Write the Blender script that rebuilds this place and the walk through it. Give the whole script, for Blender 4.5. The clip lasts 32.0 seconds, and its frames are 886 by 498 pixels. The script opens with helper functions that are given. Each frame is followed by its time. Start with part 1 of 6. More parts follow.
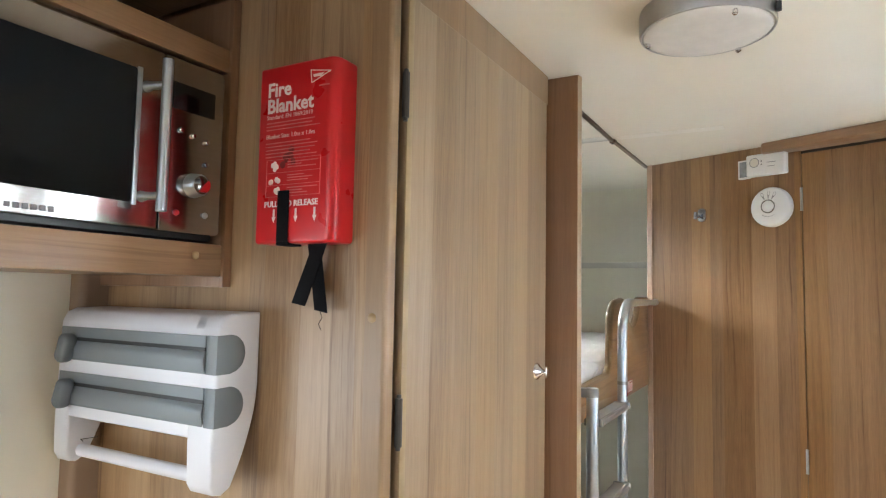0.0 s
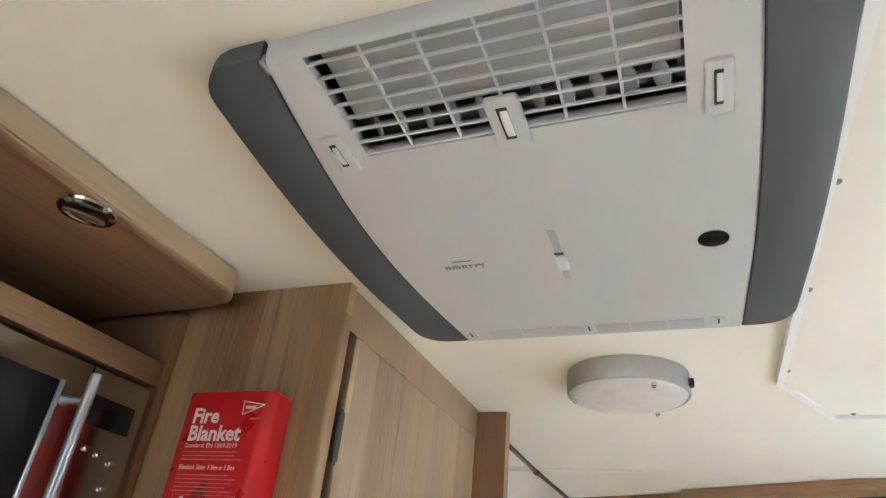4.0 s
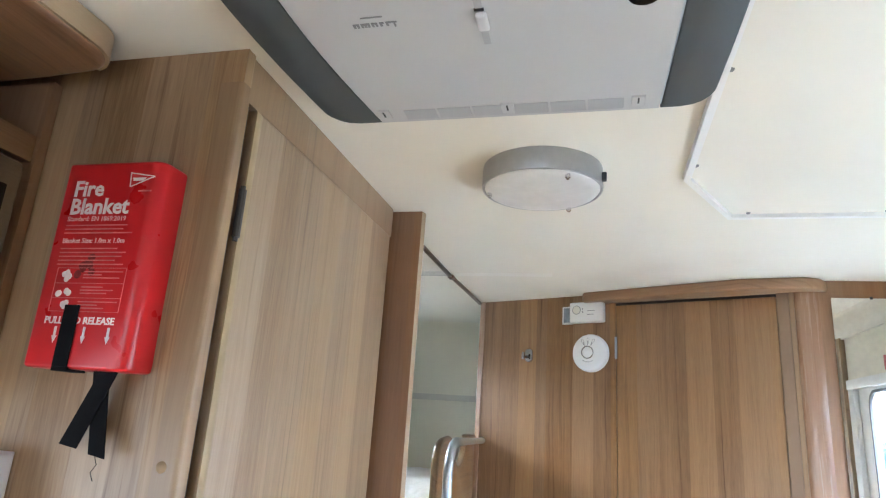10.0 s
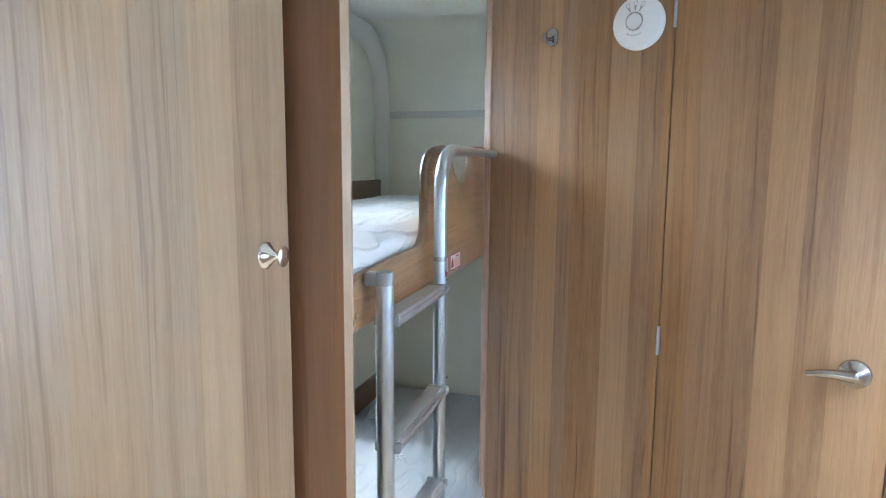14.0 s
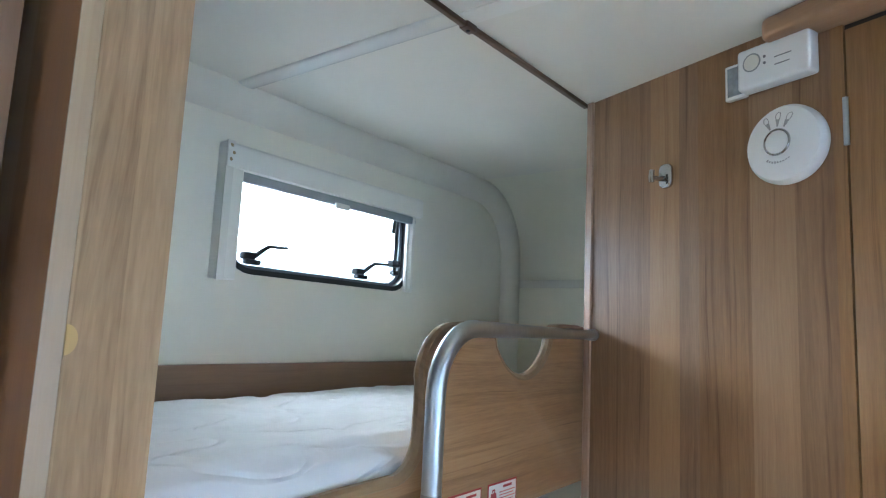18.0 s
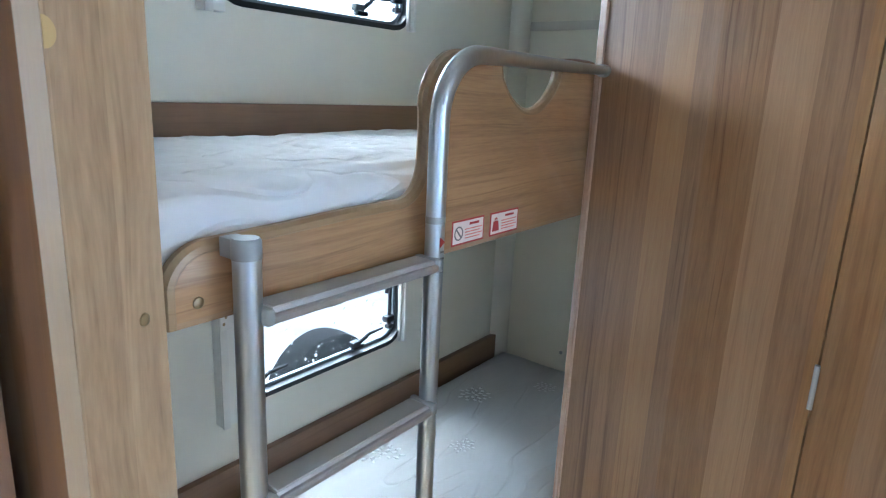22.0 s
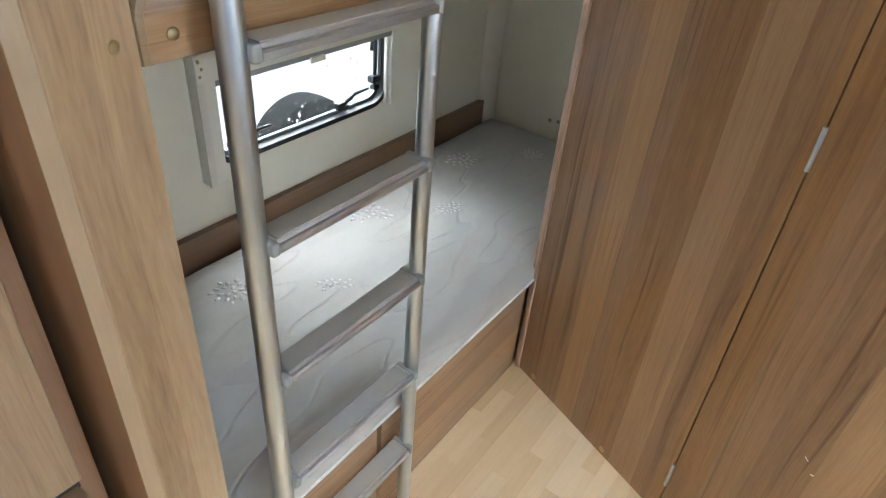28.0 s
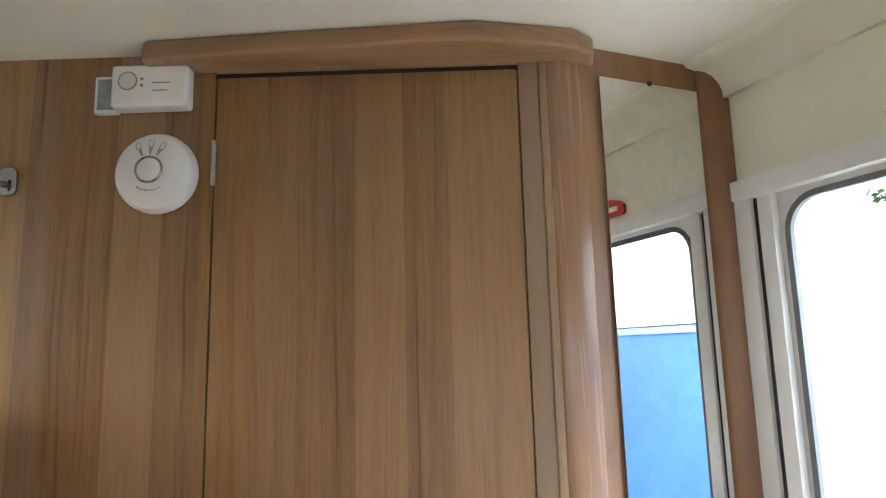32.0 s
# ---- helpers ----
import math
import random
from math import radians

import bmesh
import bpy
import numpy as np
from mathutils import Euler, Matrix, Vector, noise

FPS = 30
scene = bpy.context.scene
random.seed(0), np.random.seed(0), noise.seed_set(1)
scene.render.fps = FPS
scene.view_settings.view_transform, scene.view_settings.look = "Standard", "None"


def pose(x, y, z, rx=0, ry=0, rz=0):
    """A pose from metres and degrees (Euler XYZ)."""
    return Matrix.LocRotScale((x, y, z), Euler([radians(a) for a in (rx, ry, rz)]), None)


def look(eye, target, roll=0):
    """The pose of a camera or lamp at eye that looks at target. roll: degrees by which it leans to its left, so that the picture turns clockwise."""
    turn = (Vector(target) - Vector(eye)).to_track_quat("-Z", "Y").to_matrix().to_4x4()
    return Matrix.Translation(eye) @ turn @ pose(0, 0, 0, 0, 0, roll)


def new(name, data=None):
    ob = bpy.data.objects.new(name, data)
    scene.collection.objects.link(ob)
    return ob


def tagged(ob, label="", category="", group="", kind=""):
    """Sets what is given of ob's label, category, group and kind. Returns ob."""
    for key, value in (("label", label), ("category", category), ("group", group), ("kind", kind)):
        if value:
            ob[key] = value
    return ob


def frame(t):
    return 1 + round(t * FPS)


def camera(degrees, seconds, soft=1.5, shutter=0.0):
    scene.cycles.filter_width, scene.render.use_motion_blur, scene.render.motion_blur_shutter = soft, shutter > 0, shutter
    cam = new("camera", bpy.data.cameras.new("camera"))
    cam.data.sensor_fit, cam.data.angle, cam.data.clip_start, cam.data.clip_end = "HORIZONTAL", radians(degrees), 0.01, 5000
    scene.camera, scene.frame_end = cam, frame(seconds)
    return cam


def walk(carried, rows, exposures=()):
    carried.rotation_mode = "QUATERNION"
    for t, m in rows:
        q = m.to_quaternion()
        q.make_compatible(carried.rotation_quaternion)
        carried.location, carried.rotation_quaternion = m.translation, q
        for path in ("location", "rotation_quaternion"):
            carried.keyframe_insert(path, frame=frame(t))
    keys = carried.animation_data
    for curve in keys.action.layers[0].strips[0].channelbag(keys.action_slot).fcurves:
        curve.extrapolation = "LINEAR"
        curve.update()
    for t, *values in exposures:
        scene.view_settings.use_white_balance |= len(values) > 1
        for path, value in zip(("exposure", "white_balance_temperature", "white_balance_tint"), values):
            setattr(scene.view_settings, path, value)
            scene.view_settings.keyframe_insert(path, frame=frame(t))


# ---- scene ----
cam = camera(70.5, 32.0, soft=1.2)
ROWS = [
    (0.0, 0.0002, 0.0051, 1.4400, 4.151, -1.049, 28.853),
    (0.5, 0.0007, 0.0071, 1.4469, 7.899, -1.073, 28.379),
    (1.0, -0.0019, 0.0055, 1.4538, 10.994, -1.419, 27.997),
    (1.5, -0.0008, 0.0081, 1.4606, 14.372, -2.182, 27.536),
    (2.0, -0.0014, 0.0065, 1.4698, 17.894, -2.926, 26.206),
    (2.5, -0.0071, 0.0073, 1.4828, 21.095, -3.401, 25.221),
    (3.0, -0.0097, 0.0056, 1.4987, 24.254, -3.273, 23.787),
    (3.5, -0.0113, -0.0076, 1.5134, 27.489, -3.985, 22.063),
    (4.0, -0.0127, -0.0253, 1.5220, 30.409, -5.210, 20.317),
    (4.5, -0.0119, -0.0413, 1.5320, 33.316, -5.703, 18.910),
    (6.5, -0.0084, -0.0635, 1.5439, 36.032, -5.977, 17.503),
    (7.0, -0.0086, -0.0575, 1.5426, 35.446, -5.891, 17.467),
    (7.5, -0.0081, -0.0528, 1.5419, 34.722, -5.721, 17.414),
    (8.0, -0.0103, -0.0437, 1.5375, 33.723, -5.603, 17.547),
    (8.5, -0.0134, -0.0204, 1.5253, 31.456, -5.191, 17.673),
    (9.0, -0.0171, 0.0069, 1.5122, 27.615, -4.645, 17.324),
    (9.5, -0.0154, 0.0324, 1.4928, 21.700, -4.047, 15.551),
    (10.0, -0.0151, 0.0525, 1.4747, 15.595, -3.718, 13.499),
    (10.5, -0.0112, 0.0882, 1.4543, 9.490, -3.547, 12.479),
    (11.0, 0.0006, 0.1244, 1.4327, 3.979, -3.221, 11.636),
    (11.5, 0.0199, 0.1610, 1.4200, -0.069, -2.118, 10.987),
    (12.0, 0.0324, 0.1987, 1.4119, -1.887, -1.857, 11.422),
    (12.5, 0.0373, 0.2309, 1.4161, -2.978, -2.167, 12.612),
    (13.0, -0.0089, 0.3241, 1.4035, -4.549, -2.490, 12.724),
    (13.5, -0.0756, 0.4630, 1.3934, -7.015, -2.117, 14.081),
    (14.0, -0.0435, 0.6115, 1.3943, -7.724, -0.405, 16.679),
    (14.5, 0.0504, 0.7395, 1.4063, -5.675, -0.913, 19.600),
    (15.0, 0.0481, 0.8347, 1.4215, -2.885, -0.739, 24.082),
    (15.5, -0.0141, 0.9474, 1.4480, 4.527, 0.236, 25.495),
    (17.5, 0.0748, 1.1541, 1.4308, 10.135, -1.204, 35.927),
    (18.0, 0.1104, 1.1828, 1.4205, 7.388, -2.641, 36.747),
    (18.5, 0.1088, 1.1865, 1.4111, 4.608, -2.209, 37.295),
    (19.0, 0.1095, 1.1875, 1.4062, 1.597, -1.861, 37.417),
    (19.5, 0.1092, 1.1882, 1.4030, -1.019, -1.600, 37.201),
    (20.0, 0.1069, 1.1889, 1.3968, -3.685, -1.611, 37.184),
    (20.5, 0.1073, 1.1904, 1.3914, -6.452, -1.766, 37.180),
    (21.0, 0.1105, 1.1920, 1.3836, -9.028, -2.059, 37.040),
    (21.5, 0.1106, 1.1934, 1.3757, -11.523, -2.174, 37.154),
    (22.0, 0.1101, 1.1968, 1.3709, -14.144, -2.521, 37.467),
    (22.5, 0.1048, 1.1988, 1.3626, -17.767, -2.709, 37.830),
    (23.0, 0.1051, 1.1989, 1.3549, -21.745, -2.902, 38.068),
    (23.5, 0.1042, 1.2001, 1.3465, -24.994, -2.904, 37.973),
    (24.0, 0.1050, 1.1996, 1.3389, -28.191, -2.643, 38.086),
    (24.5, 0.1061, 1.1989, 1.3302, -31.132, -3.160, 37.803),
    (25.0, 0.1031, 1.1994, 1.3187, -34.614, -4.010, 37.086),
    (25.5, 0.0984, 1.1995, 1.3133, -38.129, -4.454, 37.021),
    (27.5, 0.0694, 1.2120, 1.3112, -39.989, -4.181, 36.762),
    (28.0, 0.0716, 1.2066, 1.3260, -34.595, -4.184, 36.154),
    (28.5, 0.0760, 1.2043, 1.3403, -27.286, -4.256, 34.379),
    (29.0, 0.0850, 1.2036, 1.3479, -19.637, -4.294, 31.702),
    (29.5, 0.1223, 1.2113, 1.3541, -14.259, -4.556, 23.486),
    (30.0, 0.1456, 1.2083, 1.3872, -9.074, -4.261, 9.446),
    (30.5, 0.1416, 1.2298, 1.4416, -3.709, -3.063, -0.305),
    (31.0, 0.0921, 1.2384, 1.4267, 3.303, -2.240, -11.360),
    (31.5, 0.0507, 1.2386, 1.4430, 5.516, 0.366, -19.669),
    (32.0, 0.0191, 1.2252, 1.4537, 9.122, 1.465, -21.495),
]
EXPOSURES = [(0.0, 0.74, 5900, 9), (2.0, 0.76, 5850, 9), (4.0, 0.82, 5750, 8), (7.0, 0.63, 5300, 8), (9.0, 0.63, 5200, 8), (10.0, 0.86, 5350, 8), (11.0, 0.83, 5050, 8), (12.0, 0.86, 5000, 7), (13.0, 0.87, 4720, 6), (14.0, 0.88, 4850, 6), (15.0, 0.96, 4650, 6),
             (18.0, 0.38, 4900, 5), (20.0, 0.25, 4900, 5), (21.0, 0.27, 4900, 5), (22.0, 0.50, 4850, 6), (23.0, 0.50, 5100, 6), (25.5, 0.64, 5450, 7), (28.0, 0.45, 5700, 8), (29.0, 0.55, 5600, 7), (30.0, 0.80, 5750, 8), (31.0, 0.64, 5900, 8), (32.0, 0.13, 5950, 8)]
walk(cam, [(t, pose(x, y, z, 90 + pitch, roll, yaw)) for t, x, y, z, pitch, roll, yaw in ROWS], EXPOSURES)

# ---- world and light ----
world = bpy.data.worlds.new("world")
scene.world = world
world.use_nodes = True
wn = world.node_tree
sky = wn.nodes.new("ShaderNodeTexSky")
sky.sky_type = "NISHITA"
sky.sun_disc = False
sky.sun_elevation = radians(42)
sky.sun_rotation = radians(-31)
sky.dust_density = 6.0
sky.air_density = 1.0
sky.ozone_density = 0.3
wn.links.new(sky.outputs["Color"], wn.nodes["Background"].inputs["Color"])
wn.nodes["Background"].inputs["Strength"].default_value = 0.15

sun_data = bpy.data.lights.new("sun", "SUN")
sun_data.energy = 1.3
sun_data.angle = radians(25)
sun_data.color = (1.0, 0.97, 0.92)
sun = new("sun", sun_data)
sun.matrix_world = look((-3, 5, 6), (0, 0, 0))


def window_light(name, eye, target, sx, sy, power, color=(1.0, 0.98, 0.95)):
    """Area lamp standing in for the sky's daylight, in or outside a window's opening."""
    d = bpy.data.lights.new(name, "AREA")
    d.shape, d.size, d.size_y, d.energy, d.color = "RECTANGLE", sx, sy, power, color
    ob = new(name, d)
    ob.matrix_world = look(eye, target)
    return ob


# ---- plan, in metres ----
X_OUT, X_IN = -1.12, 0.895          # inner faces of the long outer walls
Y_FRONT, Y_REAR = -2.3, 3.24        # inner faces of the end walls
CEIL = 1.95
BUNK_X = -0.471                     # front of the bunk boards
WALL_A = 22.5                       # the washroom wall is askew by this angle
WALL_P = Vector((-0.464, 2.48, 0.0))
WALL_U = Vector((math.cos(radians(WALL_A)), -math.sin(radians(WALL_A)), 0.0))
WALL_M = Matrix.Translation(WALL_P) @ Matrix.Rotation(radians(-WALL_A), 4, "Z")   # local x along, -y out of the wall, z up
MIRROR_Y = 2.048
GX0, GX1, GY0, GY1 = -0.296, 0.012, 0.280, 0.412     # outlet grille of the air conditioner

COOL = (0.90, 0.97, 1.0)
# Lamps added in four assumed window openings, all out of view.
window_light("front_window_light", (-0.1, Y_FRONT - 0.02, 1.25), (-0.1, 0.6, 0.35), 1.5, 0.75, 4.4, COOL)
# Fill added from the offside to brighten the wardrobe door.
window_light("offside_fill_light", (X_IN + 0.05, 0.78, 1.22), (0, 0.78, 1.2), 0.72, 0.5, 1.4, COOL)
window_light("nearside_window_light", (X_OUT - 0.05, -1.25, 1.25), (0, -1.25, 1.2), 1.1, 0.55, 1.2, COOL)
window_light("kitchen_window_light", (X_OUT - 0.05, -0.12, 1.17), (0, -0.12, 1.15), 0.75, 0.4, 2.6, COOL)
window_light("bunk_sky_light", (X_OUT - 0.65, 3.1, 2.35), (X_OUT, 2.5, 1.66), 3.0, 1.5, 610, (1.0, 0.975, 0.88))
window_light("entrance_sky_light", (X_IN + 1.0, 1.6, 2.95), (0.0, 1.85, 0.1), 2.8, 1.0, 460, COOL)
# Added outside to light the neighbour's white side, which bounces light indoors.
window_light("yard_bounce_light", (X_IN + 0.5, 2.9, 3.4), (3.4, 3.0, 0.9), 3.6, 1.6, 800, COOL)


# ---- node and material helpers ----
class Nodes:
    def __init__(self, name):
        self.mat = bpy.data.materials.new(name)
        self.mat.use_nodes = True
        self.t = self.mat.node_tree
        self.b = self.t.nodes["Principled BSDF"]

    def add(self, kind, **settings):
        n = self.t.nodes.new(kind)
        for k, v in settings.items():
            if k == "operation":
                n.operation = v
            elif k == "blend":
                n.data_type, n.blend_type = "RGBA", v
            elif k == "dims":
                n.noise_dimensions = v
            elif k == "vdims":
                n.voronoi_dimensions = v
        return n

    def link(self, a, b):
        self.t.links.new(a, b)

    def math(self, op, a, b=None):
        n = self.add("ShaderNodeMath", operation=op)
        for i, v in enumerate((a, b)):
            if v is None:
                continue
            if isinstance(v, (int, float)):
                n.inputs[i].default_value = v
            else:
                self.link(v, n.inputs[i])
        return n.outputs[0]

    def coords(self, rot=0.0):
        c = self.add("ShaderNodeTexCoord")
        m = self.add("ShaderNodeMapping")
        m.inputs["Rotation"].default_value = (0, 0, radians(rot))
        self.link(c.outputs["Object"], m.inputs["Vector"])
        return m.outputs[0]

    def ramp(self, fac, stops):
        r = self.add("ShaderNodeValToRGB")
        e = r.color_ramp.elements
        while len(e) < len(stops):
            e.new(0.5)
        for el, (p, c) in zip(e, stops):
            el.position, el.color = p, (*c, 1)
        self.link(fac, r.inputs[0])
        return r.outputs[0]

    def noise(self, vec, scale, detail=3.0, rough=0.55):
        n = self.add("ShaderNodeTexNoise")
        n.inputs["Scale"].default_value, n.inputs["Detail"].default_value, n.inputs["Roughness"].default_value = scale, detail, rough
        self.link(vec, n.inputs["Vector"])
        return n.outputs["Fac"]

    def bump(self, height, strength, distance=0.001):
        n = self.add("ShaderNodeBump")
        n.inputs["Strength"].default_value, n.inputs["Distance"].default_value = strength, distance
        self.link(height, n.inputs["Height"])
        self.link(n.outputs[0], self.b.inputs["Normal"])

    def set(self, **kw):
        for k, v in kw.items():
            self.b.inputs[{"rough": "Roughness", "metal": "Metallic", "ior": "IOR", "trans": "Transmission Weight", "coat": "Coat Weight",
                           "coat_rough": "Coat Roughness", "sheen": "Sheen Weight", "spec": "Specular IOR Level", "alpha": "Alpha"}[k]].default_value = v
        return self


def plain(name, color, rough=0.5, metal=0.0, vary=0.08, grain=0.0, grain_scale=300.0, big=3.0, **kw):
    """A surface of one colour with cloudy variation, fine relief and uneven gloss."""
    n = Nodes(name)
    v = n.coords()
    f = n.noise(v, big, 4)
    lo, hi = [c * (1 - vary) for c in color], [min(1.0, c * (1 + vary)) for c in color]
    n.link(n.ramp(f, ((0.3, lo), (0.7, hi))), n.b.inputs["Base Color"])
    fr = n.noise(v, 22.0, 3)
    n.link(n.math("ADD", n.math("MULTIPLY", fr, 0.16), rough - 0.08), n.b.inputs["Roughness"])
    if grain:
        n.bump(n.noise(v, grain_scale, 2), grain, 0.0006)
    n.set(metal=metal, **kw)
    return n.mat


def wood(name, grain="z", rot=0.0, light=(0.45, 0.340, 0.222), mid=(0.345, 0.245, 0.150), dark=(0.20, 0.130, 0.077), strip=13.0, rough=0.36, shift=0.0, contrast=0.22, flame=0.42, grit=1.0):
    """Laminate with the grain along one axis, in strips of uneven tone and width."""
    n = Nodes(name)
    xyz = n.add("ShaderNodeSeparateXYZ")
    n.link(n.coords(rot), xyz.inputs[0])
    x, y, z = xyz.outputs
    if grain == "z":
        u, v = n.math("ADD", x, y), z
    elif grain == "y":
        u, v = n.math("ADD", z, x), y
    else:
        u, v = n.math("ADD", z, y), x
    u = n.math("ADD", u, 3.17 + shift)

    def warp(su, sv, detail, rough_=0.6):
        c = n.add("ShaderNodeCombineXYZ")
        n.link(n.math("MULTIPLY", u, su), c.inputs[0])
        n.link(n.math("MULTIPLY", v, sv), c.inputs[1])
        t = n.add("ShaderNodeTexNoise")
        t.inputs["Scale"].default_value, t.inputs["Detail"].default_value, t.inputs["Roughness"].default_value = 1.0, detail, rough_
        n.link(c.outputs[0], t.inputs["Vector"])
        return t.outputs["Fac"]

    bow = n.math("MULTIPLY", n.math("SUBTRACT", warp(7.0, 1.1, 2), 0.5), 0.05)
    vo = n.add("ShaderNodeTexVoronoi", vdims="1D")
    vo.inputs["Scale"].default_value = strip
    n.link(u, vo.inputs["W"])
    cell = n.add("ShaderNodeSeparateColor")
    n.link(vo.outputs["Color"], cell.inputs[0])
    u = n.math("ADD", u, bow)
    coarse = warp(21.0, 0.8, 3)
    fine = warp(120.0, 4.0, 4, 0.66)
    pores = warp(380.0, 26.0, 2, 0.5)

    def band(value, a, b):
        m = n.add("ShaderNodeMapRange")
        m.inputs["From Min"].default_value, m.inputs["From Max"].default_value = a, b
        n.link(value, m.inputs["Value"])
        return m.outputs[0]

    f = n.math("ADD", n.math("MULTIPLY", cell.outputs[0], contrast), 0.5 - contrast / 2)
    f = n.math("ADD", f, n.math("MULTIPLY", n.math("SUBTRACT", coarse, 0.5), flame))
    f = n.math("SUBTRACT", f, n.math("MULTIPLY", band(warp(30.0, 0.6, 3), 0.58, 0.70), 0.20))
    f = n.math("SUBTRACT", f, n.math("MULTIPLY", band(warp(85.0, 1.1, 3), 0.58, 0.68), 0.20))
    f = n.math("ADD", f, n.math("MULTIPLY", n.math("SUBTRACT", fine, 0.5), 0.40 * grit))
    f = n.math("ADD", f, n.math("MULTIPLY", n.math("SUBTRACT", pores, 0.5), 0.22 * grit))
    tone = n.add("ShaderNodeHueSaturation")
    n.link(n.ramp(f, ((0.12, dark), (0.5, mid), (0.88, light))), tone.inputs["Color"])
    n.link(n.math("ADD", n.math("MULTIPLY", cell.outputs[1], 0.14), 0.93), tone.inputs["Saturation"])
    n.link(tone.outputs[0], n.b.inputs["Base Color"])
    n.link(n.math("ADD", n.math("MULTIPLY", fine, 0.16), rough - 0.08), n.b.inputs["Roughness"])
    n.bump(n.math("ADD", fine, pores), 0.12, 0.0004)
    return n.mat


def metal(name, color, rough, brushed=""):
    n = Nodes(name)
    v = n.coords()
    m = n.add("ShaderNodeMapping")
    m.inputs["Scale"].default_value = {"x": (4, 400, 400), "y": (400, 4, 400), "z": (400, 400, 4)}.get(brushed, (60, 60, 60))
    n.link(v, m.inputs["Vector"])
    f = n.noise(m.outputs[0], 1.0, 3)
    n.link(n.ramp(f, ((0.25, [c * 0.88 for c in color]), (0.75, color))), n.b.inputs["Base Color"])
    n.link(n.math("ADD", n.math("MULTIPLY", f, 0.14), rough - 0.07), n.b.inputs["Roughness"])
    n.set(metal=1.0)
    return n.mat


def fabric(name, color, deep=0.07):
    """White quilted mattress cover with a soft pressed pattern."""
    n = Nodes(name)
    v = n.coords()
    f = n.noise(v, 5.0, 3)
    n.link(n.ramp(f, ((0.3, [c * 0.93 for c in color]), (0.7, color))), n.b.inputs["Base Color"])
    m = n.add("ShaderNodeMapping")
    m.inputs["Scale"].default_value = (1.0, 0.32, 1.0)
    n.link(v, m.inputs["Vector"])
    quilt = n.noise(m.outputs[0], 19.0, 1.5)
    weave = n.noise(v, 700.0, 2)
    ridge = n.math("ABSOLUTE", n.math("SUBTRACT", n.noise(m.outputs[0], 8.0, 1.0), 0.5))
    crease = n.math("MINIMUM", n.math("MULTIPLY", ridge, 45.0), 1.0)
    quilt = n.math("ADD", quilt, n.math("MULTIPLY", crease, deep))
    n.bump(n.math("ADD", n.math("MULTIPLY", quilt, 9.0), n.math("MULTIPLY", weave, 0.5)), 0.55, 0.0022)
    n.set(rough=0.85, sheen=0.25)
    return n.mat


def glass(name, tint=(1, 1, 1), rough=0.0, ior=1.45):
    n = Nodes(name)
    n.b.inputs["Base Color"].default_value = (*tint, 1)
    n.set(trans=1.0, rough=rough, ior=ior)
    return n.mat


M_WOOD = wood("laminate_upright", contrast=0.35, grit=1.15, flame=0.5, light=(0.455, 0.340, 0.216), mid=(0.345, 0.240, 0.143), dark=(0.195, 0.124, 0.07))
M_WOOD_END = wood("laminate_end_panel", grit=1.3, strip=18.0, contrast=0.28, flame=0.62, shift=0.35, light=(0.47, 0.328, 0.188), mid=(0.362, 0.238, 0.13), dark=(0.19, 0.11, 0.054))
M_WOOD_POST = wood("laminate_post_face", grit=1.7, contrast=0.42, flame=0.85, strip=38.0, shift=2.1, light=(0.53, 0.398, 0.25), mid=(0.405, 0.28, 0.165), dark=(0.23, 0.146, 0.078))
M_WOOD_BAND = wood("laminate_band", light=(0.42, 0.318, 0.208), mid=(0.36, 0.265, 0.168), dark=(0.30, 0.21, 0.13), strip=60.0, shift=0.4, flame=0.4)
# Darker laminate copy with the shade of stile, post and locker sides coloured in.
M_WOOD_SHADE = wood("laminate_shade", light=(0.36, 0.215, 0.12), mid=(0.285, 0.16, 0.085), dark=(0.20, 0.105, 0.052), strip=26.0, shift=1.3, flame=0.5)
M_WOOD_WALL = wood("laminate_washroom", rot=WALL_A, shift=0.7, contrast=0.29, strip=13.0, light=(0.41, 0.256, 0.124), mid=(0.288, 0.164, 0.075), dark=(0.125, 0.061, 0.025))
M_WOOD_Y = wood("laminate_along", grain="y", strip=9.0, light=(0.30, 0.175, 0.085), mid=(0.215, 0.115, 0.051), dark=(0.12, 0.06, 0.026))
M_WOOD_EDGING = wood("laminate_board_edging", grain="y", strip=5.0, light=(0.33, 0.225, 0.118), mid=(0.262, 0.17, 0.085), dark=(0.185, 0.112, 0.054))
M_WOOD_RAIL = wood("laminate_locker_rail", grain="y", strip=9.0, light=(0.40, 0.255, 0.14), mid=(0.31, 0.185, 0.097), dark=(0.20, 0.11, 0.055))
M_WOOD_BOARD = wood("laminate_bunk_board", grit=1.4, grain="y", light=(0.45, 0.29, 0.155), mid=(0.352, 0.216, 0.112), dark=(0.195, 0.108, 0.052), strip=7.0, contrast=0.3, flame=0.62)
M_WOOD_EDGE = wood("laminate_edge", grain="y", light=(0.43, 0.33, 0.21), mid=(0.37, 0.275, 0.168), dark=(0.30, 0.215, 0.127), strip=4.0)
M_WOOD_EDGE_Z = wood("laminate_edge_upright", light=(0.365, 0.257, 0.156), mid=(0.30, 0.20, 0.116), dark=(0.22, 0.14, 0.077), strip=8.0)
M_WOOD_PEL = wood("laminate_pelmet", grain="x", rot=WALL_A, strip=10.0, light=(0.42, 0.265, 0.15), mid=(0.33, 0.195, 0.105), dark=(0.23, 0.128, 0.066))
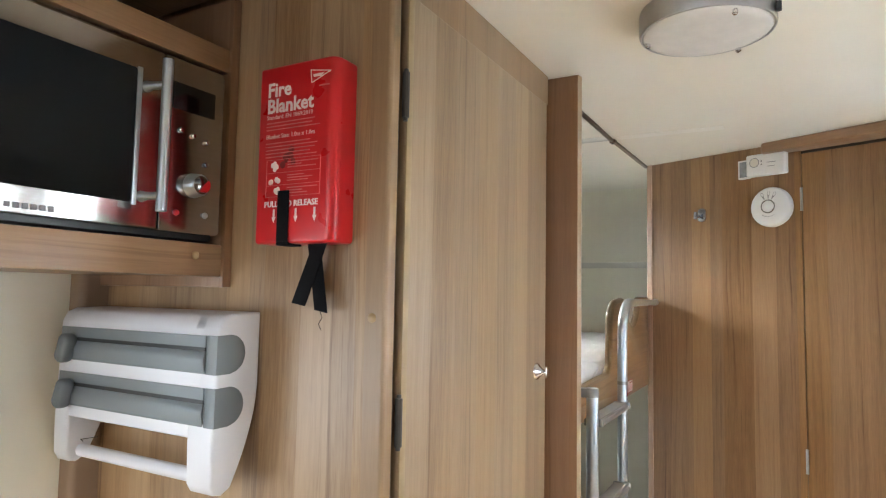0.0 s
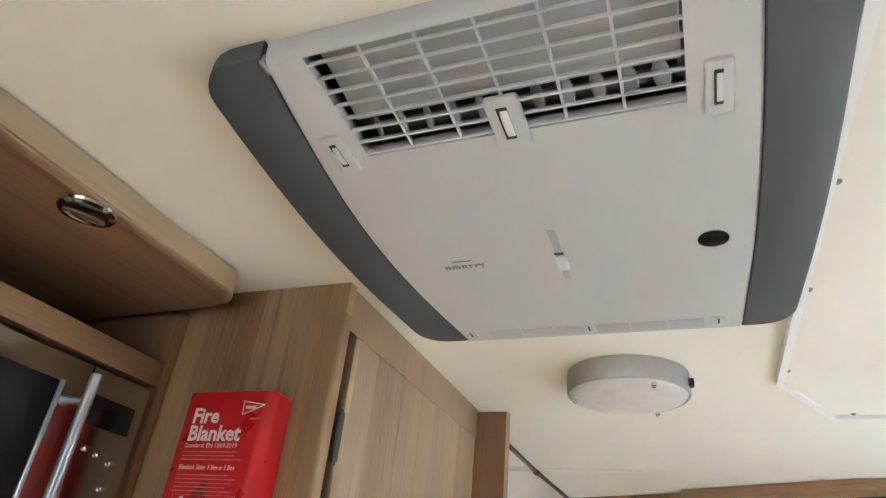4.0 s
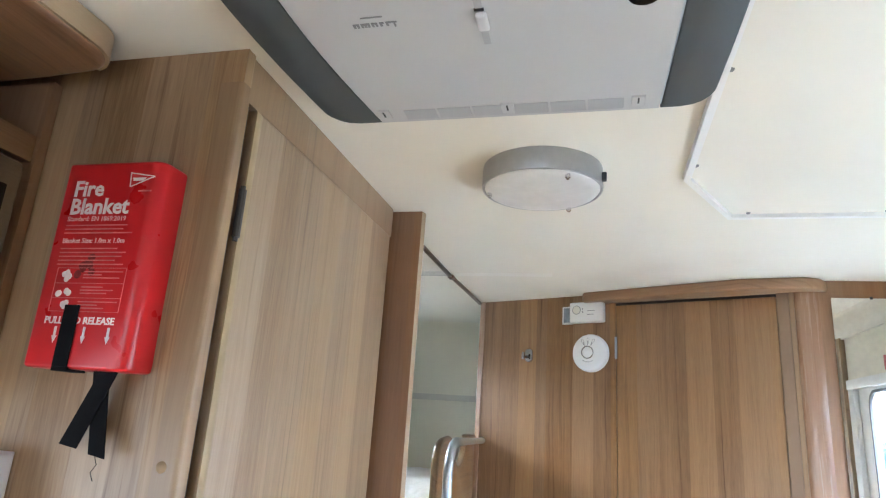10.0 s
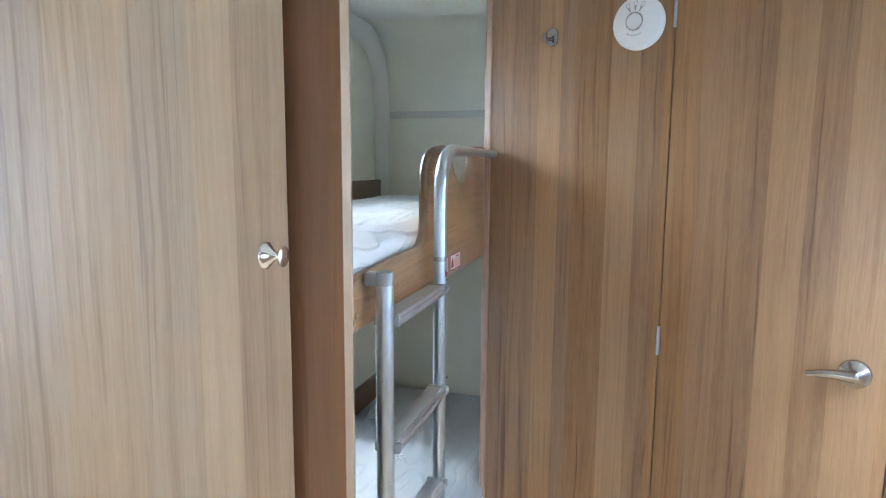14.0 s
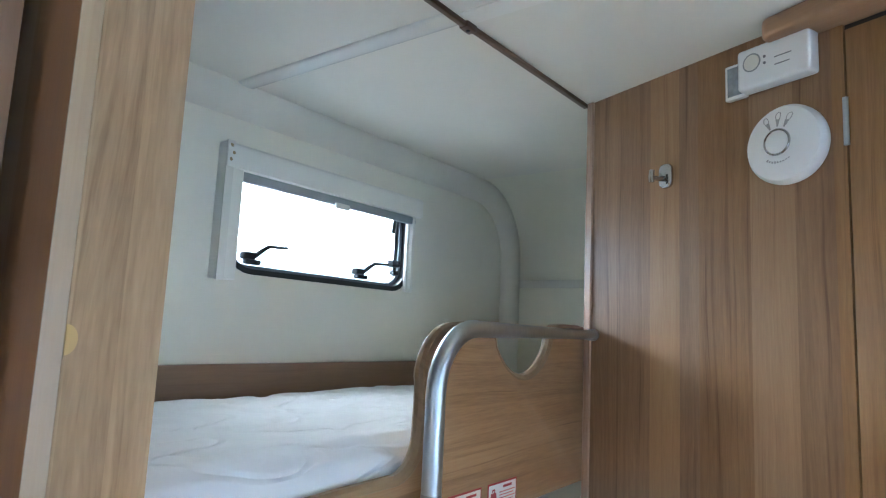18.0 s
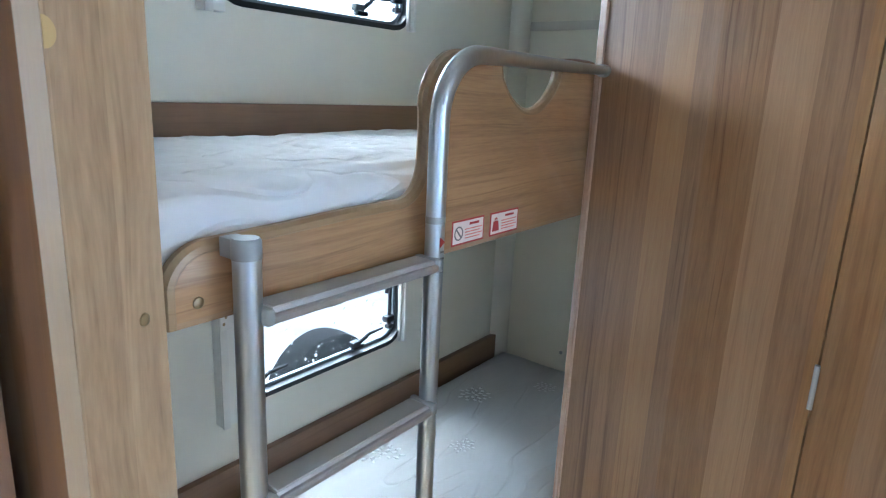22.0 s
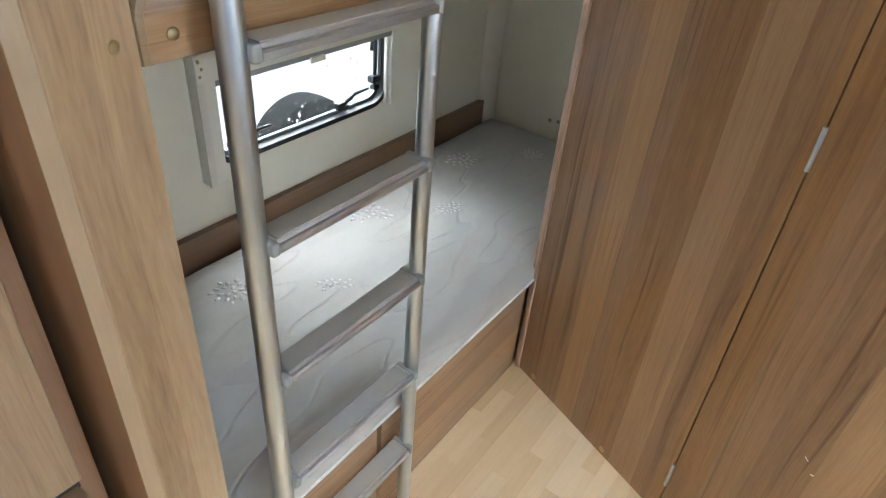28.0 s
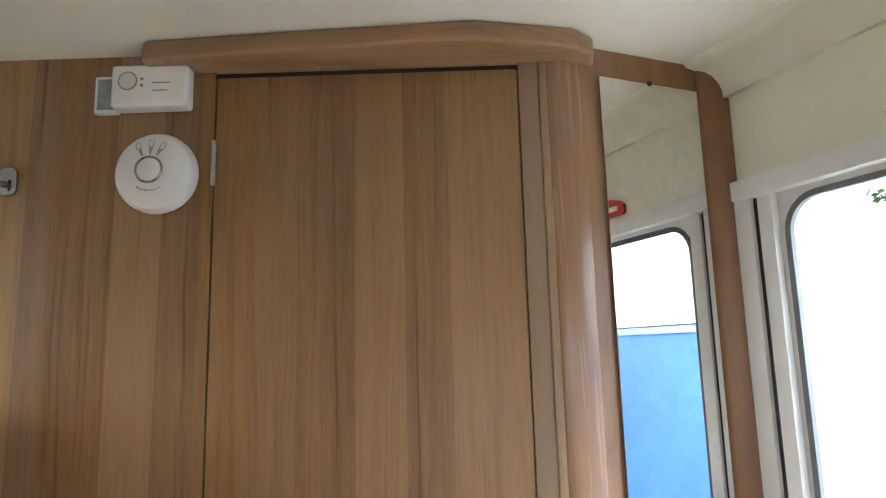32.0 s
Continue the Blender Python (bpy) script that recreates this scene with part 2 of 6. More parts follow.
M_BATTEN = wood("laminate_batten", grain="y", light=(0.275, 0.17, 0.103), mid=(0.215, 0.13, 0.077), dark=(0.155, 0.09, 0.051), strip=9.0)
M_TRIM_GREY = plain("grey_brown_trim", (0.275, 0.187, 0.12), 0.45, vary=0.05)
M_CEIL = plain("cream_ceiling_board", (0.765, 0.735, 0.655), 0.62, vary=0.03, grain=0.25, grain_scale=900)
M_CEIL_STRIP = plain("cream_cover_tape", (0.80, 0.775, 0.71), 0.42, vary=0.02)
M_WALL = plain("cream_wallboard", (0.795, 0.765, 0.645), 0.6, vary=0.03, grain=0.3, grain_scale=700)
M_COVE = plain("pale_vinyl_cove", (0.72, 0.69, 0.60), 0.5, vary=0.05, grain=0.2)
M_WHITE = plain("white_plastic", (0.80, 0.795, 0.78), 0.38, vary=0.03)
M_WHITE_COLD = plain("cool_white_plastic", (0.72, 0.735, 0.79), 0.34, vary=0.03)
M_WHITE_OLD = plain("yellowed_white_plastic", (0.72, 0.695, 0.62), 0.45, vary=0.05)
M_GREY_PL = plain("slate_grey_plastic", (0.165, 0.188, 0.205), 0.4, vary=0.05)
M_BLIND = plain("cream_blind_frame", (0.80, 0.78, 0.70), 0.45, vary=0.03)
M_AC = plain("light_grey_plastic", (0.47, 0.472, 0.48), 0.45, vary=0.03, grain=0.25, grain_scale=1200)
M_AC_IN = plain("duct_plastic", (0.47, 0.475, 0.485), 0.5, vary=0.08)
M_AC_SIDE = plain("dark_grey_plastic", (0.062, 0.073, 0.079), 0.42, vary=0.06, grain=0.4, grain_scale=1500)
# Black of rubber parts, also painting the shade in slots and gaps.
M_BLACK = plain("black_rubber_and_shade", (0.018, 0.019, 0.021), 0.45, vary=0.2)
# Near-black that paints in the shade inside gaps, holes and cabinets.
M_DARK = plain("void_shade", (0.03, 0.025, 0.022), 0.7, vary=0.2)
M_RED = plain("red_gloss_plastic", (0.53, 0.013, 0.017), 0.3, vary=0.04, grain=0.1, grain_scale=500)
M_PRINT = plain("white_print", (0.82, 0.76, 0.74), 0.5, vary=0.06)
M_PRINT_FADED = plain("faded_print", (0.64, 0.19, 0.175), 0.5, vary=0.25, big=60.0)
M_PRINT_PINK = plain("thin_white_print", (0.74, 0.50, 0.48), 0.5, vary=0.1, big=80)
M_PRINT_GREY = plain("grey_print", (0.20, 0.20, 0.21), 0.5)
M_PRINT_RED = plain("red_print", (0.38, 0.03, 0.035), 0.5)
M_STRAP = plain("black_webbing", (0.007, 0.007, 0.008), 0.85, vary=0.25, grain=0.6, grain_scale=900, spec=0.1)
M_ALU = metal("satin_aluminium", (0.55, 0.60, 0.64), 0.37, "z")
M_ALU_Y = metal("satin_aluminium_bar", (0.60, 0.605, 0.61), 0.46, "y")
M_SEAL = plain("grey_rubber", (0.15, 0.155, 0.165), 0.5, vary=0.1)
M_ALU_CAP = plain("grey_plastic_fitting", (0.31, 0.32, 0.315), 0.42, vary=0.05)
M_TREAD = plain("grey_ribbed_tread", (0.40, 0.385, 0.36), 0.5, vary=0.06, grain=0.4, grain_scale=800)
M_STEEL = metal("brushed_steel", (0.43, 0.415, 0.405), 0.17, "y")
M_HOOK = metal("worn_chrome", (0.52, 0.52, 0.53), 0.11)
M_BLUE_PALE = plain("pale_blue_paint", (0.34, 0.48, 0.62), 0.4, vary=0.08)
M_CHROME = metal("chrome", (0.82, 0.82, 0.83), 0.1)
M_NICKEL = metal("brushed_nickel", (0.48, 0.455, 0.425), 0.24, "x")
M_BRASS = metal("bronzed_screw", (0.42, 0.33, 0.19), 0.35)
M_HINGE_DARK = plain("dark_bronze_hinge", (0.05, 0.042, 0.036), 0.4, vary=0.2)
M_BLACK_GLASS = plain("black_oven_glass", (0.006, 0.0065, 0.007), 0.08, vary=0.3, spec=0.12)
M_STRIP_PALE = wood("laminate_pale_strip", rot=WALL_A, light=(0.38, 0.268, 0.168), mid=(0.33, 0.222, 0.132), dark=(0.27, 0.175, 0.10), strip=60.0)
M_DISPLAY = plain("dark_display", (0.006, 0.006, 0.007), 0.15)
M_MIRROR = metal("mirror_silver", (0.90, 0.91, 0.905), 0.02)
M_MIRROR.node_tree.nodes["Principled BSDF"].inputs["Roughness"].default_value = 0.0
for lk in list(M_MIRROR.node_tree.links):
    if lk.to_socket.name == "Roughness":
        M_MIRROR.node_tree.links.remove(lk)
M_TYRE = plain("tyre_rubber", (0.008, 0.0085, 0.009), 0.85, vary=0.3, grain=0.5, grain_scale=90.0, spec=0.2)
M_MATTRESS = fabric("mattress_cover", (0.82, 0.82, 0.82), 0.3)
M_MATTRESS_LOW = fabric("mattress_cover_woven", (0.52, 0.52, 0.505), 0.2)
M_LEAF = plain("green_leaves", (0.07, 0.13, 0.035), 0.6, vary=0.4, big=2.0)
M_BARK = plain("grey_bark", (0.12, 0.095, 0.07), 0.9, vary=0.3, big=9.0, grain=0.8, grain_scale=30.0)
M_GLASS = glass("acrylic_pane", (0.97, 0.985, 0.985), 0.0, 1.2)
M_PANE = glass("door_pane", (0.97, 0.985, 0.985), 0.0, 1.04)
M_DROP = glass("water_drop", (1, 1, 1), 0.0, 1.33)
M_BLUE = plain("blue_paint", (0.085, 0.215, 0.53), 0.35, vary=0.1, big=0.8)
M_DIFF = plain("frosted_diffuser", (0.66, 0.65, 0.63), 0.35, vary=0.06, big=30)
M_GROUND = plain("wet_concrete", (0.46, 0.455, 0.44), 0.6, vary=0.2, grain=0.6, grain_scale=40, big=2)


# ---- mesh helpers ----
def bevelled(bm, width, segments=2):
    if width > 0:
        bmesh.ops.bevel(bm, geom=list(bm.edges), offset=width, segments=segments, profile=0.6, affect="EDGES", clamp_overlap=True)
    return bm


def box(x0, x1, y0, y1, z0, z1, bevel=0.0, segments=2):
    bm = bmesh.new()
    vs = [bm.verts.new((x, y, z)) for x in (min(x0, x1), max(x0, x1)) for y in (min(y0, y1), max(y0, y1)) for z in (min(z0, z1), max(z0, z1))]
    for f in ((0, 1, 3, 2), (4, 6, 7, 5), (0, 4, 5, 1), (2, 3, 7, 6), (0, 2, 6, 4), (1, 5, 7, 3)):
        bm.faces.new([vs[i] for i in f])
    return bevelled(bm, bevel, segments)


def join(*bms):
    out = bmesh.new()
    for b in bms:
        me = bpy.data.meshes.new("t")
        b.to_mesh(me)
        out.from_mesh(me)
        bpy.data.meshes.remove(me)
        b.free()
    return out


def moved(bm, m):
    bmesh.ops.transform(bm, matrix=m, verts=bm.verts)
    return bm


AX = {"x": ((0, 1, 0), (0, 0, 1), (1, 0, 0)), "y": ((1, 0, 0), (0, 0, 1), (0, 1, 0)), "z": ((1, 0, 0), (0, 1, 0), (0, 0, 1))}


def prism(pts, axis, a, b, bevel=0.0, segments=2):
    """An outline in the plane across an axis ((y, z), (x, z) or (x, y)), drawn out from a to b along it."""
    e0, e1, e2 = (Vector(v) for v in AX[axis])
    bm = bmesh.new()
    lo = [bm.verts.new(e0 * p + e1 * q + e2 * a) for p, q in pts]
    hi = [bm.verts.new(e0 * p + e1 * q + e2 * b) for p, q in pts]
    n = len(pts)
    caps = [bm.faces.new(lo), bm.faces.new(hi)]
    for i in range(n):
        bm.faces.new((lo[i], lo[(i + 1) % n], hi[(i + 1) % n], hi[i]))
    bmesh.ops.recalc_face_normals(bm, faces=bm.faces)
    if bevel:
        edges = list({e for f in caps for e in f.edges})
        bmesh.ops.bevel(bm, geom=edges, offset=bevel, segments=segments, profile=0.5, affect="EDGES", clamp_overlap=True)
    return bm


def ring_prism(outer, inner, axis, a, b):
    """A frame: the outline outer with the hole inner (same number of points), drawn out along an axis."""
    e0, e1, e2 = (Vector(v) for v in AX[axis])
    bm = bmesh.new()
    rows = [[bm.verts.new(e0 * p + e1 * q + e2 * h) for p, q in pts] for pts, h in ((outer, a), (outer, b), (inner, b), (inner, a))]
    n = len(outer)
    for r in range(4):
        for i in range(n):
            bm.faces.new((rows[r][i], rows[r][(i + 1) % n], rows[(r + 1) % 4][(i + 1) % n], rows[(r + 1) % 4][i]))
    bmesh.ops.recalc_face_normals(bm, faces=bm.faces)
    return bm


def round_rect(p0, p1, q0, q1, r, n=6, corners=(1, 1, 1, 1)):
    """An outline with rounded corners, from the low-low corner round by high-low, high-high and low-high."""
    pts = []
    for k, (cx, cy, a0) in enumerate(((p0, q0, 180), (p1, q0, 270), (p1, q1, 0), (p0, q1, 90))):
        rr = r if corners[k] else 0.0005
        mx, my = cx + (rr if k in (0, 3) else -rr), cy + (rr if k in (0, 1) else -rr)
        for i in range(n + 1):
            t = radians(a0 + 90 * i / n)
            pts.append((mx + rr * math.cos(t), my + rr * math.sin(t)))
    return pts


def tube(pts, r, seg=14, cap=True):
    bm = bmesh.new()
    pts = [Vector(p) for p in pts]
    up, rings = None, []
    for i, p in enumerate(pts):
        d = (pts[min(i + 1, len(pts) - 1)] - pts[max(i - 1, 0)]).normalized()
        if up is None:
            up = d.orthogonal().normalized()
        up = (up - d * up.dot(d)).normalized()
        side = d.cross(up)
        rr = r[i] if isinstance(r, (list, tuple)) else r
        rings.append([bm.verts.new(p + (up * math.cos(2 * math.pi * k / seg) + side * math.sin(2 * math.pi * k / seg)) * rr) for k in range(seg)])
    for a, b in zip(rings, rings[1:]):
        for k in range(seg):
            bm.faces.new((a[k], a[(k + 1) % seg], b[(k + 1) % seg], b[k]))
    if cap:
        bm.faces.new(rings[0])
        bm.faces.new(rings[-1])
    bmesh.ops.recalc_face_normals(bm, faces=bm.faces)
    return bm


def lathe(profile, m, seg=28):
    """A profile of (radius, height) turned about the local z axis, placed by the pose m."""
    bm = bmesh.new()
    rings = []
    for r, h in profile:
        if r < 1e-6:
            rings.append([bm.verts.new(m @ Vector((0, 0, h)))])
        else:
            rings.append([bm.verts.new(m @ Vector((r * math.cos(2 * math.pi * k / seg), r * math.sin(2 * math.pi * k / seg), h))) for k in range(seg)])
    for a, b in zip(rings, rings[1:]):
        for k in range(seg):
            quad = [a[k % len(a)], a[(k + 1) % len(a)], b[(k + 1) % len(b)], b[k % len(b)]]
            quad = list(dict.fromkeys(quad))
            if len(quad) > 2:
                bm.faces.new(quad)
    for rg in (rings[0], rings[-1]):
        if len(rg) > 2:
            bm.faces.new(rg)
    bmesh.ops.recalc_face_normals(bm, faces=bm.faces)
    return bm


def arc(cx, cy, r, a0, a1, n=8):
    return [(cx + r * math.cos(radians(a0 + (a1 - a0) * i / n)), cy + r * math.sin(radians(a0 + (a1 - a0) * i / n))) for i in range(n + 1)]


def lettering(text, size, m, depth=0.0004, align="LEFT", bold=0.0):
    """Letters of the built-in font as a mesh: local x along the line, y up, z out of the surface."""
    cu = bpy.data.curves.new("lettering", "FONT")
    cu.body, cu.size, cu.extrude, cu.align_x, cu.offset = text, size, depth, align, bold
    cu.resolution_u = 2
    ob = bpy.data.objects.new("lettering", cu)
    me = bpy.data.meshes.new_from_object(ob)
    bm = bmesh.new()
    bm.from_mesh(me)
    bpy.data.objects.remove(ob)
    bpy.data.curves.remove(cu)
    bpy.data.meshes.remove(me)
    return moved(bm, m)


def mesh_of(name, bm, material, smooth=35):
    me = bpy.data.meshes.new(name)
    bm.to_mesh(me)
    bm.free()
    me.materials.append(material)
    if smooth:
        for p in me.polygons:
            p.use_smooth = True
        me.set_sharp_from_angle(angle=radians(smooth))
    return me


def thing(name, loc, label, category, group="", kind=""):
    ob = new(name)
    ob.empty_display_size = 0.05
    ob.matrix_world = Matrix.Translation(loc)
    return tagged(ob, label, category, group, kind)


def part(name, bm, material, parent, label="", smooth=35):
    """A mesh in world coordinates, under a thing or a part."""
    ob = new(name, mesh_of(name, bm, material, smooth))
    ob.parent = parent
    if parent.data is None:
        ob.matrix_parent_inverse = Matrix.Translation(-parent.matrix_basis.translation)
    return tagged(ob, label)


def solo(name, bm, material, label, category, kind="", group="", smooth=35):
    return tagged(new(name, mesh_of(name, bm, material, smooth)), label, category, group, kind)


def setting(name, bm, material, label, category, smooth=35):
    return solo(name, bm, material, label, category, "structure", "", smooth)


# ---- the shell ----
def holed(axis, a, b, p0, p1, q0, q1, holes):
    """A slab from a to b across an axis, over p and q, with square openings (p0, p1, q0, q1) through it."""
    e0, e1, e2 = (Vector(v) for v in AX[axis])
    ps = sorted({p0, p1, *[h[0] for h in holes], *[h[1] for h in holes]})
    qs = sorted({q0, q1, *[h[2] for h in holes], *[h[3] for h in holes]})
    solid = {(i, j): not any(h[0] <= (ps[i] + ps[i + 1]) / 2 <= h[1] and h[2] <= (qs[j] + qs[j + 1]) / 2 <= h[3] for h in holes)
             for i in range(len(ps) - 1) for j in range(len(qs) - 1)}
    bm, made = bmesh.new(), {}

    def v(i, j, h):
        if (i, j, h) not in made:
            made[i, j, h] = bm.verts.new(e0 * ps[i] + e1 * qs[j] + e2 * h)
        return made[i, j, h]

    for (i, j), on in solid.items():
        if not on:
            continue
        for h in (a, b):
            bm.faces.new((v(i, j, h), v(i + 1, j, h), v(i + 1, j + 1, h), v(i, j + 1, h)))
        for (di, dj), (s, t) in (((-1, 0), ((i, j), (i, j + 1))), ((1, 0), ((i + 1, j), (i + 1, j + 1))), ((0, -1), ((i, j), (i + 1, j))), ((0, 1), ((i, j + 1), (i + 1, j + 1)))):
            if not solid.get((i + di, j + dj), False):
                bm.faces.new((v(*s, a), v(*t, a), v(*t, b), v(*s, b)))
    bmesh.ops.recalc_face_normals(bm, faces=bm.faces)
    return bm


WIN_Y = (1.995, 2.645)
WIN_Z = {"upper": (1.525, 1.79), "lower": (0.585, 0.85)}
setting("wall_nearside", holed("x", X_OUT - 0.035, X_OUT, Y_FRONT, Y_REAR + 0.03, 0.0, CEIL,
        [(*WIN_Y, *WIN_Z["upper"]), (*WIN_Y, *WIN_Z["lower"]), (-0.5, 0.26, 0.95, 1.38), (-1.8, -0.7, 0.97, 1.53)]), M_WALL,
        "cream wallboard outer wall with two bunk windows", "wall", 0)
DOOR_WIN = (1.50, 1.94, 0.93, 1.68)
setting("wall_offside", holed("x", X_IN, X_IN + 0.035, Y_FRONT, Y_REAR + 0.03, 0.0, CEIL, [(1.40, 1.995, 0.0, 1.72), (0.40, 1.16, 0.95, 1.49)]), M_WALL,
        "cream wallboard outer wall beside the entrance", "wall", 0)
# Unseen lining, added so the microwave glass reflects wood instead of cream wall.
setting("wall_offside_panel", holed("x", X_IN - 0.012, X_IN, Y_FRONT + 0.001, 1.199, 0.0, CEIL - 0.07, [(0.40, 1.16, 0.95, 1.49)]), M_WOOD, "unseen wood-laminate lining added opposite the kitchen", "wall", 0)
setting("wall_front", holed("y", Y_FRONT - 0.035, Y_FRONT, X_OUT - 0.035, X_IN + 0.035, 0.0, CEIL, [(-0.85, 0.65, 0.87, 1.63)]), M_WALL,
        "plain cream front wall of the caravan", "wall", 0)
R_REAR = 0.26
setting("wall_rear", prism([(Y_REAR, 0.0), *arc(Y_REAR - R_REAR, CEIL - R_REAR, R_REAR, 0, 90, 14), (Y_REAR - R_REAR, CEIL + 0.03), (Y_REAR + 0.03, CEIL + 0.03), (Y_REAR + 0.03, 0.0)],
        "x", X_OUT, X_IN), M_WALL, "pale rear wall curving up into the ceiling", "wall", 50)
setting("ceiling", holed("z", CEIL, CEIL + 0.03, X_OUT - 0.035, X_IN + 0.035, Y_FRONT - 0.035, Y_REAR - R_REAR, [(GX0 - 0.003, GX1 + 0.003, GY0 - 0.003, GY1 + 0.003)]), M_CEIL, "cream caravan ceiling board", "ceiling", 0)
setting("wall_washroom_side", box(-0.452, -0.432, 2.53, Y_REAR, 0.0, CEIL), M_WALL, "pale partition beside the bunks", "wall", 0)
setting("subfloor", box(X_OUT, X_IN, Y_FRONT, Y_REAR, -0.05, -0.004), M_DARK, "dark board under the floor planks", "floor", 0)

# coving along the wall heads and down the rear corner of the bunks
cy = Y_REAR - R_REAR
path = [(X_OUT - 0.012, 1.5 + (cy - 1.5) * i / 6, CEIL - 0.012) for i in range(7)]
path += [(X_OUT - 0.012, cy + (R_REAR - 0.012) * math.sin(radians(a)), CEIL - R_REAR + (R_REAR - 0.012) * math.cos(radians(a))) for a in range(9, 91, 9)]
path += [(X_OUT - 0.012, Y_REAR - 0.012, z) for z in (1.4, 1.0, 0.6, 0.2)]
setting("trim_bunk_cove", tube(path, 0.058, 20), M_COVE, "padded pale vinyl coving round the bunk corner", "coving", 60)
joint = [(1.966, CEIL), *[(1.989 - 0.023 * math.cos(radians(a)), CEIL - 0.0075 * math.sin(radians(a))) for a in range(18, 163, 18)], (2.012, CEIL)]
setting("trim_ceiling_joint", prism(joint, "x", X_OUT + 0.03, BUNK_X - 0.027), plain("glossy_white_strip", (0.78, 0.775, 0.73), 0.22, vary=0.04), "glossy white cover strip over a ceiling joint", "trim", 60)
setting("trim_ceiling_joint_aisle", box(BUNK_X - 0.012, -0.16, 1.981, 2.024, CEIL - 0.0012, CEIL + 0.001, 0.0006, 1), M_CEIL_STRIP, "flat cream cover tape over a ceiling joint", "trim", 0)
setting("trim_rear_band", box(X_OUT, -0.46, Y_REAR - 0.006, Y_REAR, 1.590, 1.620, 0.002), plain("grey_vinyl_strip", (0.63, 0.61, 0.54), 0.5, vary=0.05), "narrow grey strip across the rear wall", "trim")
for i, (px, pz) in enumerate(((-0.842, 0.433), (-0.808, 0.436))):
    solo("screw_cap", lathe([(0, 0.004), (0.006, 0.003), (0.007, 0)], pose(px, Y_REAR, pz, 90, 0, 0), 14), M_ALU_CAP, "small grey screw cap on the rear wall", "screw cap", group="rear wall screw caps")
# cove at the head of the entrance wall
setting("trim_entrance_cove", prism([(X_IN, 1.885), (X_IN - 0.012, 1.884), *arc(X_IN - 0.068, CEIL - 0.066 + 0.002, 0.056, 0, 90, 8)[1:], (X_IN - 0.075, CEIL), (X_IN, CEIL)], "y", Y_FRONT, MIRROR_Y),
        M_CEIL, "cream rounded coving over the entrance wall", "coving", 50)

# brown rail along the ceiling over the bunk front
rail = thing("trim_bunk_rail", (BUNK_X, 1.98, CEIL), "dark brown ceiling rail over the bunk front", "rail", kind="structure")
M_RAIL = wood("laminate_ceiling_rail", grain="y", light=(0.17, 0.10, 0.06), mid=(0.125, 0.072, 0.042), dark=(0.08, 0.045, 0.026), strip=9.0)
part("rail_length", box(BUNK_X - 0.026, BUNK_X - 0.0155, 1.4998, 2.012, CEIL - 0.010, CEIL, 0.002), M_RAIL, rail)
part("rail_length", prism([(BUNK_X - 0.023, 2.03), (BUNK_X - 0.0125, 2.03), (BUNK_X + 0.0008, 2.478), (BUNK_X - 0.010, 2.478)], "z", CEIL - 0.010, CEIL, 0.002), M_RAIL, rail)
jn = part("joiner", box(BUNK_X - 0.029, BUNK_X - 0.010, 2.006, 2.036, CEIL - 0.012, CEIL, 0.003), M_RAIL, rail)
part("screw", lathe([(0, 0.003), (0.003, 0.002), (0.004, 0)], pose(BUNK_X - 0.020, 2.021, CEIL - 0.012, 180, 0, 0), 12), M_BLACK, jn)


